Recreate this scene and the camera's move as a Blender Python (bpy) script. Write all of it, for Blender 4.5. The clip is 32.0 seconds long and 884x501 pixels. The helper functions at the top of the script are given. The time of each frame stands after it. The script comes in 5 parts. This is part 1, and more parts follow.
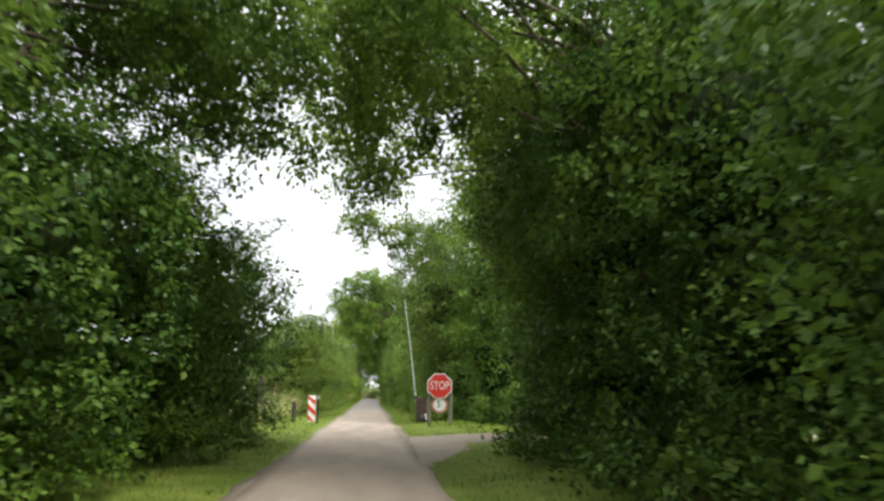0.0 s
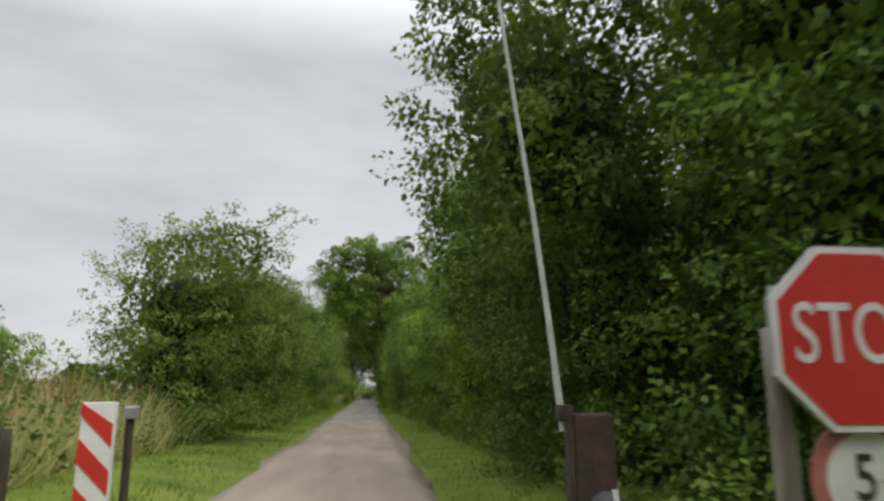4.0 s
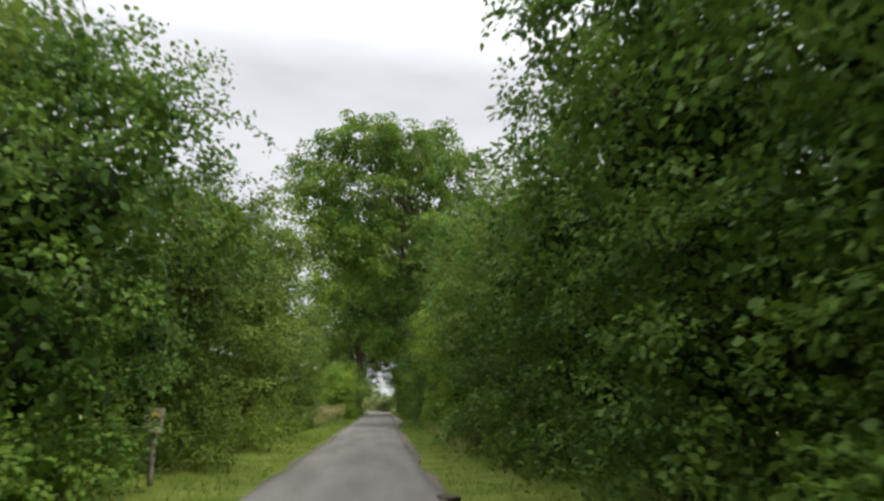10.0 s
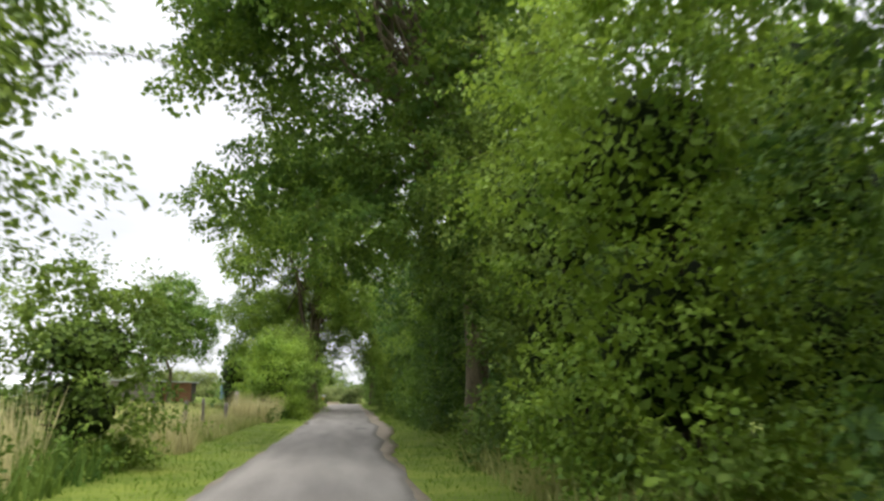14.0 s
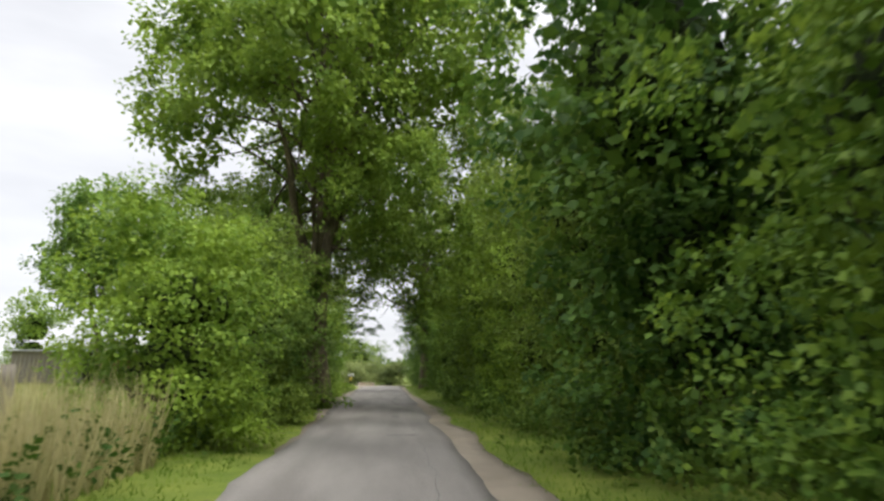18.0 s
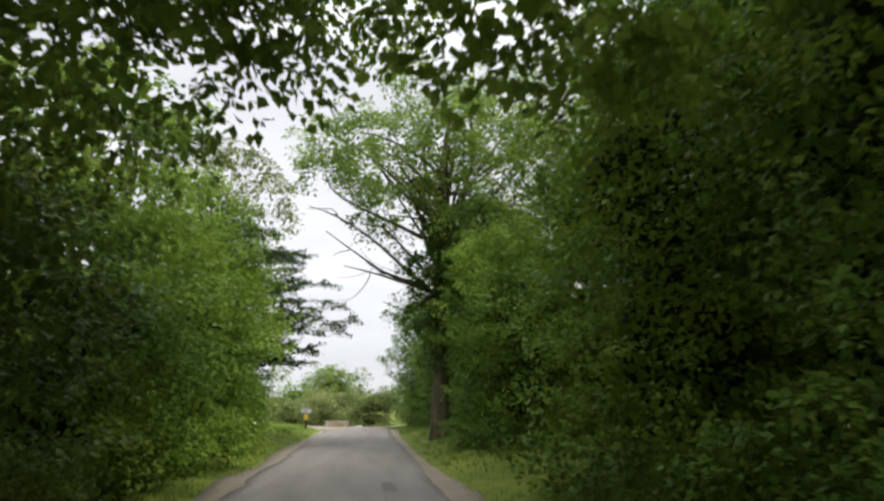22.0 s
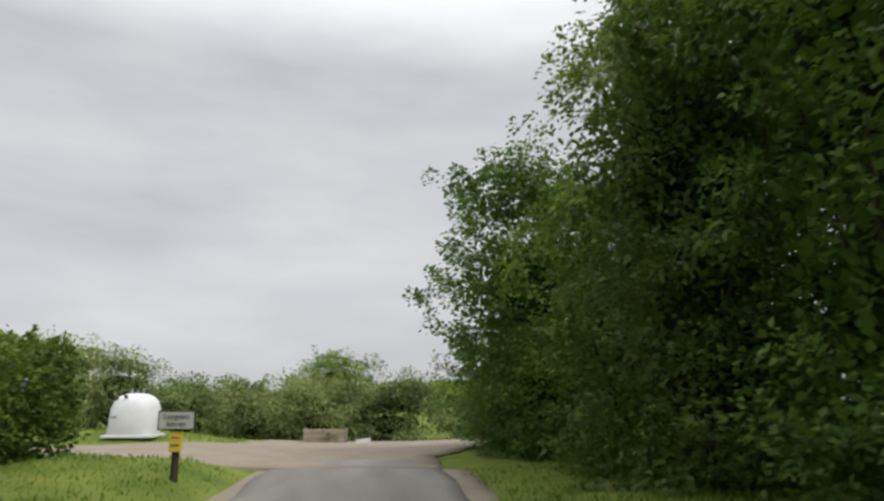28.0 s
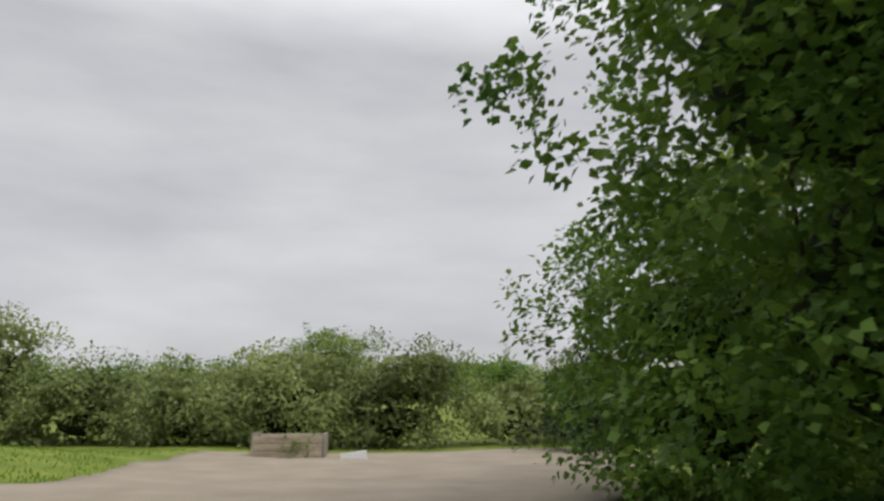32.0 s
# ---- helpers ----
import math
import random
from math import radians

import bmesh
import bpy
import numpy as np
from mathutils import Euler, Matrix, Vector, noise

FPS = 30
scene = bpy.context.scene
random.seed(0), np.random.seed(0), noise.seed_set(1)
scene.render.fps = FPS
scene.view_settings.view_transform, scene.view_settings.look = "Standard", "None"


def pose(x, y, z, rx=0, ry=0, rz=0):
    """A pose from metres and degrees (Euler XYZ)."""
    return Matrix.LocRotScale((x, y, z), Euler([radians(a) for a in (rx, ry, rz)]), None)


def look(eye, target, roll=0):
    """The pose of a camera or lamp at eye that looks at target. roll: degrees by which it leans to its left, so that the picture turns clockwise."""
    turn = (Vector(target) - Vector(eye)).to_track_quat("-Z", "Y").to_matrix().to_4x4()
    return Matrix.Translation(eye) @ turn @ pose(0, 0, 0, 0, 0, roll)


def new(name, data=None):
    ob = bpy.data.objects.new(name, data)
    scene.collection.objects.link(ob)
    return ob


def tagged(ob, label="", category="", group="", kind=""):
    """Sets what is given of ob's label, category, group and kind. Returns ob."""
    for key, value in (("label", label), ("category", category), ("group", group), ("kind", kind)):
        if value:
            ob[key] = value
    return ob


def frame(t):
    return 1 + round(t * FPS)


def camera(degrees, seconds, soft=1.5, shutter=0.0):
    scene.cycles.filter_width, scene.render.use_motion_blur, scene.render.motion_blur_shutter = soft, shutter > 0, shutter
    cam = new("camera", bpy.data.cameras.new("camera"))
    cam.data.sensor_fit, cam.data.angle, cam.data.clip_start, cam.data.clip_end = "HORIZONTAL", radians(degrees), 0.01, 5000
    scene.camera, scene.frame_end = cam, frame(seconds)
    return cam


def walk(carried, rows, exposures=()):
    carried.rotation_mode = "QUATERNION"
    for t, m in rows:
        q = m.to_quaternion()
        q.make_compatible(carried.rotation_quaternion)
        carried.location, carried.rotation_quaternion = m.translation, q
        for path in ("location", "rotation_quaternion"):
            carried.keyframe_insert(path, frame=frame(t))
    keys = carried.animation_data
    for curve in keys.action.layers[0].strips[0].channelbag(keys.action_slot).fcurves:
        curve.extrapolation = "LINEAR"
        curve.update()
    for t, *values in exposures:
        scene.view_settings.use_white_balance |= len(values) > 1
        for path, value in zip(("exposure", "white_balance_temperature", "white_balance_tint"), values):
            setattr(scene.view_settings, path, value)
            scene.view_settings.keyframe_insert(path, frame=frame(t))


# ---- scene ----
cam = camera(65.7, 32.0, soft=2.6, shutter=0.3)
PATH = [
    (0, (-0.007, 0.000, 1.25), (0.1907, 1.9478, 1.6589), 0.0),
    (0.5, (-0.011, 2.882, 1.25), (0.1908, 4.8278, 1.6653), 0.0),
    (1, (-0.004, 5.750, 1.25), (0.1995, 7.6961, 1.6634), 0.0),
    (1.5, (0.018, 8.581, 1.25), (0.2145, 10.5297, 1.6570), 0.0),
    (2, (0.051, 11.397, 1.25), (0.2455, 13.3428, 1.6672), 0.0),
    (2.5, (0.089, 14.196, 1.25), (0.2857, 16.1475, 1.6390), 0.0),
    (3, (0.122, 16.952, 1.25), (0.3268, 18.8978, 1.6636), 0.0),
    (3.5, (0.121, 19.587, 1.25), (0.3351, 21.5336, 1.6551), 0.0),
    (5.5, (-0.021, 30.589, 1.25), (0.1650, 32.5334, 1.6802), 0.0),
    (6, (-0.052, 33.517, 1.25), (0.1424, 35.4619, 1.6759), 0.0),
    (6.5, (-0.062, 36.625, 1.25), (0.1467, 38.5662, 1.6825), 0.0),
    (7, (-0.049, 39.843, 1.25), (0.1700, 41.7853, 1.6723), 0.0),
    (7.5, (-0.015, 43.140, 1.25), (0.2183, 45.0728, 1.7085), 0.0),
    (8, (0.036, 46.505, 1.25), (0.2704, 48.4407, 1.6936), 0.0),
    (8.5, (0.094, 49.911, 1.25), (0.3196, 51.8504, 1.6852), 0.0),
    (9, (0.140, 53.308, 1.25), (0.3436, 55.2619, 1.6237), 0.0),
    (9.5, (0.155, 56.627, 1.25), (0.3340, 58.5721, 1.6776), 0.0),
    (10, (0.131, 59.801, 1.25), (0.2967, 61.7458, 1.6867), 0.0),
    (10.5, (0.089, 62.866, 1.25), (0.2497, 64.8070, 1.7035), 0.0),
    (11, (0.060, 65.884, 1.25), (0.2255, 67.8331, 1.6674), 0.0),
    (11.5, (0.052, 68.895, 1.25), (0.2321, 70.8336, 1.7058), 0.0),
    (12, (0.058, 71.881, 1.25), (0.2557, 73.8192, 1.7014), 0.0),
    (12.5, (0.066, 74.711, 1.25), (0.2817, 76.6549, 1.6668), 0.0),
    (13, (0.066, 77.486, 1.25), (0.3016, 79.4286, 1.6655), 0.0),
    (13.5, (0.065, 80.282, 1.25), (0.3124, 82.2269, 1.6432), 0.0),
    (14, (0.074, 83.284, 1.25), (0.3341, 85.2244, 1.6590), 0.0),
    (14.5, (0.083, 86.304, 1.25), (0.3609, 88.2493, 1.6215), 0.0),
    (16.5, (0.081, 98.603, 1.25), (0.2596, 100.5591, 1.6253), 0.0),
    (17, (0.062, 101.597, 1.25), (0.2123, 103.5620, 1.5928), 0.0),
    (17.5, (0.018, 104.457, 1.25), (0.1637, 106.4233, 1.5868), 0.0),
    (18, (-0.037, 107.306, 1.25), (0.1237, 109.2694, 1.5975), 0.0),
    (18.5, (-0.091, 110.217, 1.25), (0.1071, 112.1749, 1.6050), 0.0),
    (19, (-0.127, 113.103, 1.25), (0.0859, 115.0594, 1.6077), 0.0),
    (19.5, (-0.132, 115.842, 1.25), (0.0860, 117.7949, 1.6246), 0.0),
    (20, (-0.099, 118.460, 1.25), (0.1386, 120.3978, 1.6820), 0.0),
    (20.5, (-0.047, 121.045, 1.25), (0.1885, 122.9923, 1.6397), 0.0),
    (21, (-0.001, 123.515, 1.25), (0.2291, 125.4623, 1.6423), 0.0),
    (21.5, (0.029, 125.822, 1.25), (0.2554, 127.7683, 1.6520), 0.0),
    (22, (0.045, 127.948, 1.25), (0.2564, 129.8876, 1.6893), 0.0),
    (22.5, (0.042, 129.922, 1.25), (0.2273, 131.8655, 1.6849), 0.0),
    (23, (0.019, 131.831, 1.25), (0.2114, 133.7693, 1.7043), 0.0),
    (23.5, (-0.010, 133.742, 1.25), (0.1729, 135.6990, 1.6205), 0.0),
    (24, (-0.032, 135.623, 1.25), (0.1635, 137.5650, 1.6859), 0.0),
    (24.5, (-0.044, 137.524, 1.25), (0.1492, 139.4598, 1.7151), 0.0),
    (25, (-0.047, 139.452, 1.25), (0.1513, 141.3921, 1.6941), 0.0),
    (25.5, (-0.045, 141.425, 1.25), (0.1571, 143.3665, 1.6868), 0.0),
    (26, (-0.042, 143.334, 1.25), (0.1649, 145.2780, 1.6714), 0.0),
    (26.5, (-0.031, 145.191, 1.25), (0.1645, 147.1412, 1.6486), 0.0),
    (28.5, (0.028, 152.162, 1.25), (0.2082, 154.1041, 1.6934), 0.0),
    (29, (0.028, 153.775, 1.25), (0.2088, 155.7138, 1.7063), 0.0),
    (29.5, (0.014, 155.298, 1.25), (0.1924, 157.2417, 1.6871), 0.0),
    (30, (0.007, 156.738, 1.25), (0.1841, 158.6829, 1.6833), 0.0),
    (30.5, (0.016, 158.060, 1.25), (0.1894, 160.0056, 1.6802), 0.0),
    (31, (0.028, 159.298, 1.25), (0.2025, 161.2483, 1.6585), 0.0),
    (31.5, (0.031, 160.483, 1.25), (0.2051, 162.4344, 1.6508), 0.0),
    (32, (0.026, 161.660, 1.25), (0.2061, 163.6147, 1.6331), 0.0),
]
# exposure in stops, with the white balance left neutral
EXPOSURES = [(0, 1.6), (1, 0.6), (2, 0.25), (3, 0.5), (6, 0.7), (7, 0.55), (8, 0.75), (9, 1.0), (10, 1.0), (12, 1.75), (13, 1.45), (14, 1.4), (17, 0.92), (18, 1.25), (19, 1.58), (21, 1.6), (22, 1.15), (23, 0.95), (24, 1.1), (25, 1.1), (26, 0.6), (29, 0.58), (30, 0.42), (32, 0.5)]
walk(cam, [(t, look(eye, target, roll)) for t, eye, target, roll in PATH], EXPOSURES)

# ---------------------------------------------------------------- world and light
def build_world():
    w = bpy.data.worlds.new("overcast_sky")
    scene.world = w
    w.use_nodes = True
    nt = w.node_tree
    nt.nodes.clear()
    N, L = nt.nodes.new, nt.links.new
    out, bg = N("ShaderNodeOutputWorld"), N("ShaderNodeBackground")
    sky = N("ShaderNodeTexSky")
    sky.sky_type, sky.sun_disc = "NISHITA", False
    sky.sun_elevation, sky.sun_rotation = radians(50), radians(130)
    co, mp = N("ShaderNodeTexCoord"), N("ShaderNodeMapping")
    mp.inputs["Scale"].default_value = (1.0, 1.0, 3.6)
    n1 = N("ShaderNodeTexNoise")
    n1.inputs["Scale"].default_value, n1.inputs["Detail"].default_value = 2.2, 6
    n1.inputs["Roughness"].default_value = 0.5
    ramp = N("ShaderNodeValToRGB")
    ramp.color_ramp.elements[0].position, ramp.color_ramp.elements[1].position = 0.32, 0.72
    ramp.color_ramp.elements[0].color = (0.594, 0.602, 0.636, 1)
    ramp.color_ramp.elements[1].color = (0.855, 0.858, 0.876, 1)
    sep, height = N("ShaderNodeSeparateXYZ"), N("ShaderNodeMapRange")
    height.inputs["From Min"].default_value, height.inputs["From Max"].default_value = 0.45, 0.97
    height.inputs["To Min"].default_value, height.inputs["To Max"].default_value = 1.04, 4.0
    mul = N("ShaderNodeMixRGB")
    mul.blend_type, mul.inputs[0].default_value = "MULTIPLY", 1
    skyv = N("ShaderNodeMixRGB")
    skyv.blend_type, skyv.inputs[0].default_value, skyv.inputs[2].default_value = "MULTIPLY", 1, (0.08, 0.08, 0.08, 1)
    mix = N("ShaderNodeMixRGB")
    mix.inputs[0].default_value = 0.9
    L(co.outputs["Generated"], mp.inputs[0])
    L(mp.outputs[0], n1.inputs["Vector"])
    L(n1.outputs["Fac"], ramp.inputs[0])
    L(co.outputs["Generated"], sep.inputs[0])
    L(sep.outputs["Z"], height.inputs["Value"])
    L(ramp.outputs[0], mul.inputs[1])
    L(height.outputs[0], mul.inputs[2])
    L(sky.outputs[0], skyv.inputs[1])
    L(skyv.outputs[0], mix.inputs[1])
    L(mul.outputs[0], mix.inputs[2])
    L(mix.outputs[0], bg.inputs["Color"])
    bg.inputs["Strength"].default_value = SKY
    L(bg.outputs[0], out.inputs[0])
    sun = new("sun", bpy.data.lights.new("sun", "SUN"))
    sun.data.energy, sun.data.angle, sun.data.color = SUN, radians(25), (1, 0.97, 0.92)
    sun.matrix_world = pose(0, 0, 40, 40, 0, 50)


SKY, SUN = 0.60, 1.4
build_world()


# ---------------------------------------------------------------- materials
def node_mat(name):
    m = bpy.data.materials.new(name)
    m.use_nodes = True
    nt = m.node_tree
    return m, nt.nodes.new, nt.links.new, nt.nodes["Principled BSDF"], nt.nodes["Material Output"]


def ramp_node(N, a, b, p0=0.3, p1=0.7):
    r = N("ShaderNodeValToRGB")
    r.color_ramp.elements[0].position, r.color_ramp.elements[1].position = p0, p1
    r.color_ramp.elements[0].color, r.color_ramp.elements[1].color = (*a, 1), (*b, 1)
    return r


def leaf_mat(name, dark, light, translucent=0.30, rough=0.55):
    """Foliage: leaf-to-leaf and clump-to-clump variation, light passing through."""
    m, N, L, bsdf, out = node_mat(name)
    geo, co = N("ShaderNodeNewGeometry"), N("ShaderNodeTexCoord")
    big = N("ShaderNodeTexNoise")
    big.inputs["Scale"].default_value, big.inputs["Detail"].default_value = 0.75, 4
    L(co.outputs["Object"], big.inputs["Vector"])
    info = N("ShaderNodeObjectInfo")
    own = N("ShaderNodeMath")
    own.operation = "MULTIPLY_ADD"
    own.inputs[1].default_value = 0.36
    L(info.outputs["Random"], own.inputs[0])
    mixv = N("ShaderNodeMath")
    mixv.operation = "MULTIPLY_ADD"
    mixv.inputs[1].default_value = 0.34
    L(geo.outputs["Random Per Island"], mixv.inputs[0])
    sh = N("ShaderNodeMath")
    sh.operation = "MULTIPLY_ADD"
    sh.inputs[1].default_value = 1.75
    own.inputs[2].default_value = -0.74
    L(own.outputs[0], sh.inputs[2])
    L(big.outputs["Fac"], sh.inputs[0])
    L(sh.outputs[0], mixv.inputs[2])
    r = ramp_node(N, dark, light, 0.15, 0.85)
    L(mixv.outputs[0], r.inputs[0])
    L(r.outputs[0], bsdf.inputs["Base Color"])
    bsdf.inputs["Roughness"].default_value = rough
    bsdf.inputs["Specular IOR Level"].default_value = 0.18
    tr, mx = N("ShaderNodeBsdfTranslucent"), N("ShaderNodeMixShader")
    hs = N("ShaderNodeHueSaturation")
    hs.inputs["Hue"].default_value, hs.inputs["Saturation"].default_value, hs.inputs["Value"].default_value = 0.490, 1.0, 1.55
    L(r.outputs[0], hs.inputs["Color"])
    L(hs.outputs[0], tr.inputs["Color"])
    mx.inputs[0].default_value = translucent
    L(bsdf.outputs[0], mx.inputs[1])
    L(tr.outputs[0], mx.inputs[2])
    L(mx.outputs[0], out.inputs["Surface"])
    return m


def rough_mat(name, a, b, scale=6.0, fine=60.0, rough=0.9, bump=0.3, metal=0.0, stretch=(1, 1, 1), space="Object"):
    """Two scales of variation with relief."""
    m, N, L, bsdf, out = node_mat(name)
    co, mp = N("ShaderNodeTexCoord"), N("ShaderNodeMapping")
    mp.inputs["Scale"].default_value = stretch
    L(co.outputs[space], mp.inputs[0])
    n1, n2 = N("ShaderNodeTexNoise"), N("ShaderNodeTexNoise")
    n1.inputs["Scale"].default_value, n1.inputs["Detail"].default_value = scale, 5
    n2.inputs["Scale"].default_value, n2.inputs["Detail"].default_value = fine, 3
    L(mp.outputs[0], n1.inputs["Vector"])
    L(mp.outputs[0], n2.inputs["Vector"])
    add = N("ShaderNodeMath")
    add.operation = "MULTIPLY_ADD"
    add.inputs[1].default_value = 0.35
    L(n2.outputs["Fac"], add.inputs[0])
    half = N("ShaderNodeMath")
    half.operation = "MULTIPLY"
    half.inputs[1].default_value = 0.65
    L(n1.outputs["Fac"], half.inputs[0])
    L(half.outputs[0], add.inputs[2])
    r = ramp_node(N, a, b, 0.36, 0.64)
    L(add.outputs[0], r.inputs[0])
    L(r.outputs[0], bsdf.inputs["Base Color"])
    bsdf.inputs["Roughness"].default_value, bsdf.inputs["Metallic"].default_value = rough, metal
    bsdf.inputs["Specular IOR Level"].default_value = 0.15 if rough > 0.85 else 0.5
    bp = N("ShaderNodeBump")
    bp.inputs["Strength"].default_value, bp.inputs["Distance"].default_value = bump, 0.02
    L(add.outputs[0], bp.inputs["Height"])
    L(bp.outputs[0], bsdf.inputs["Normal"])
    return m


LEAF = {
    "hedge": leaf_mat("hedge_leaves", (0.036, 0.084, 0.014), (0.134, 0.222, 0.030)),
    "thorn": leaf_mat("hawthorn_leaves", (0.053, 0.097, 0.016), (0.174, 0.246, 0.039)),
    "bright": leaf_mat("young_leaves", (0.070, 0.142, 0.018), (0.222, 0.325, 0.042)),
    "maple": leaf_mat("maple_leaves", (0.038, 0.092, 0.017), (0.138, 0.230, 0.034)),
    "ash": leaf_mat("ash_leaves", (0.060, 0.122, 0.020), (0.200, 0.292, 0.044), 0.38),
    "beech": leaf_mat("beech_leaves", (0.030, 0.062, 0.014), (0.080, 0.130, 0.028), 0.3),
    "willow": leaf_mat("willow_leaves", (0.085, 0.116, 0.036), (0.240, 0.285, 0.098)),
    "fir": leaf_mat("fir_needles", (0.016, 0.034, 0.012), (0.04, 0.068, 0.02), 0.1),
}
M_GRASS = leaf_mat("grass_blades", (0.068, 0.136, 0.013), (0.180, 0.262, 0.034), 0.3, 0.7)
M_DRY = leaf_mat("dry_grass", (0.27, 0.255, 0.105), (0.52, 0.47, 0.25), 0.3, 0.8)
M_MEADOW = leaf_mat("meadow_grass", (0.16, 0.19, 0.05), (0.38, 0.37, 0.15), 0.3, 0.8)
M_DOCK = leaf_mat("rusty_dock_seed", (0.20, 0.09, 0.035), (0.40, 0.22, 0.09), 0.2, 0.9)
M_WEED = leaf_mat("nettle_leaves", (0.04, 0.085, 0.012), (0.12, 0.18, 0.03), 0.3, 0.7)
M_GROUND = rough_mat("meadow_soil", (0.068, 0.108, 0.014), (0.165, 0.195, 0.034), 1.2, 30, 0.95, 0.6)
M_PASTURE = rough_mat("pasture_turf", (0.135, 0.16, 0.038), (0.27, 0.27, 0.095), 0.35, 30, 0.95, 0.5)
M_ROAD_TAN = rough_mat("pale_worn_asphalt", (0.225, 0.185, 0.144), (0.33, 0.275, 0.215), 1.6, 90, 0.92, 0.25, 0, (1, 0.2, 1))
M_ROAD_GREY = rough_mat("grey_asphalt", (0.160, 0.147, 0.131), (0.240, 0.223, 0.201), 1.6, 90, 0.92, 0.35, 0, (1, 0.16, 1))
M_GRAVEL = rough_mat("sandy_gravel", (0.200, 0.168, 0.128), (0.258, 0.220, 0.170), 1.2, 60, 0.95, 0.6)
M_CRACK = rough_mat("dark_patch", (0.10, 0.094, 0.085), (0.15, 0.14, 0.127), 3, 80, 0.95, 0.3)
M_BARK = rough_mat("grey_brown_bark", (0.042, 0.036, 0.024), (0.185, 0.155, 0.098), 5, 40, 0.95, 1.0, 0, (1, 1, 0.22))
# near-black colour stands in for the shade deep inside foliage
M_INNER_SHADE = rough_mat("painted_inner_shade", (0.008, 0.014, 0.005), (0.034, 0.048, 0.016), 5, 24, 0.95, 1.0)
M_TWIG = rough_mat("twig_bark", (0.04, 0.032, 0.024), (0.11, 0.09, 0.07), 8, 50, 0.95, 0.5, 0, (1, 1, 0.3))
M_BIRCH = rough_mat("birch_bark", (0.10, 0.095, 0.09), (0.55, 0.53, 0.50), 4, 30, 0.85, 0.4, 0, (1, 1, 2.5))
M_WOOD = rough_mat("weathered_wood", (0.13, 0.115, 0.095), (0.30, 0.27, 0.23), 8, 60, 0.9, 0.6, 0, (1, 1, 0.15))
M_DARKWOOD = rough_mat("dark_old_wood", (0.030, 0.025, 0.020), (0.085, 0.07, 0.055), 8, 60, 0.9, 0.6, 0, (1, 1, 0.15))
M_RED = rough_mat("red_sign_film", (0.50, 0.028, 0.022), (0.60, 0.045, 0.034), 3, 40, 0.4, 0.02)
M_FADED = rough_mat("faded_red_film", (0.36, 0.115, 0.095), (0.47, 0.18, 0.15), 6, 40, 0.5, 0.02)
M_PALEGREY = rough_mat("dull_sign_film", (0.40, 0.40, 0.38), (0.52, 0.52, 0.50), 3, 40, 0.6, 0.02)
M_WHITE = rough_mat("white_sign_film", (0.62, 0.62, 0.60), (0.78, 0.78, 0.76), 3, 40, 0.45, 0.02)
M_BLACK = rough_mat("black_print", (0.02, 0.02, 0.02), (0.045, 0.045, 0.045), 5, 40, 0.5, 0.02)
M_METAL = rough_mat("galvanised_steel", (0.30, 0.31, 0.32), (0.48, 0.49, 0.50), 6, 60, 0.5, 0.1, 0.7)
M_PLASTIC = rough_mat("white_fibreglass", (0.54, 0.55, 0.55), (0.66, 0.67, 0.67), 1.5, 30, 0.5, 0.05)
M_YELLOW = rough_mat("yellow_paint", (0.55, 0.40, 0.05), (0.70, 0.52, 0.08), 6, 40, 0.6, 0.1)


# ---------------------------------------------------------------- helpers for meshes
def mesh_object(name, me, parent=None, label="", kind=""):
    ob = new(name, me)
    if parent is not None:
        ob.parent = parent
    return tagged(ob, label, kind=kind)


def part(name, bm, material, parent, label="", smooth=False):
    me = bpy.data.meshes.new(name)
    bm.normal_update()
    bm.to_mesh(me)
    bm.free()
    me.materials.append(material)
    if smooth:
        me.polygons.foreach_set("use_smooth", [True] * len(me.polygons))
    return mesh_object(name, me, parent, label)


def thing(name, x, y, z, label, category, group="", rz=0.0):
    ob = new(name)
    ob.empty_display_size = 0.2
    ob.matrix_basis = pose(x, y, z, 0, 0, rz)
    return tagged(ob, label, category, group)


def array_mesh(name, verts, faces, material):
    """A mesh from numpy arrays; faces all have the same number of corners."""
    me = bpy.data.meshes.new(name)
    n, k = faces.shape
    me.vertices.add(len(verts))
    me.vertices.foreach_set("co", np.ascontiguousarray(verts, dtype=np.float32).ravel())
    me.loops.add(n * k)
    me.loops.foreach_set("vertex_index", np.ascontiguousarray(faces, dtype=np.int32).ravel())
    me.polygons.add(n)
    me.polygons.foreach_set("loop_start", np.arange(0, n * k, k, dtype=np.int32))
    me.polygons.foreach_set("loop_total", np.full(n, k, dtype=np.int32))
    me.update(calc_edges=True)
    me.materials.append(material)
    return me


def box(bm, sx, sy, sz, m=None, bevel=0.0):
    made = bmesh.ops.create_cube(bm, size=1, matrix=(m or Matrix()) @ Matrix.Diagonal((sx, sy, sz, 1)))
    if bevel:
        edges = list({e for v in made["verts"] for e in v.link_edges})
        bmesh.ops.bevel(bm, geom=edges, offset=bevel, segments=2, affect="EDGES", profile=0.6)
    return bm


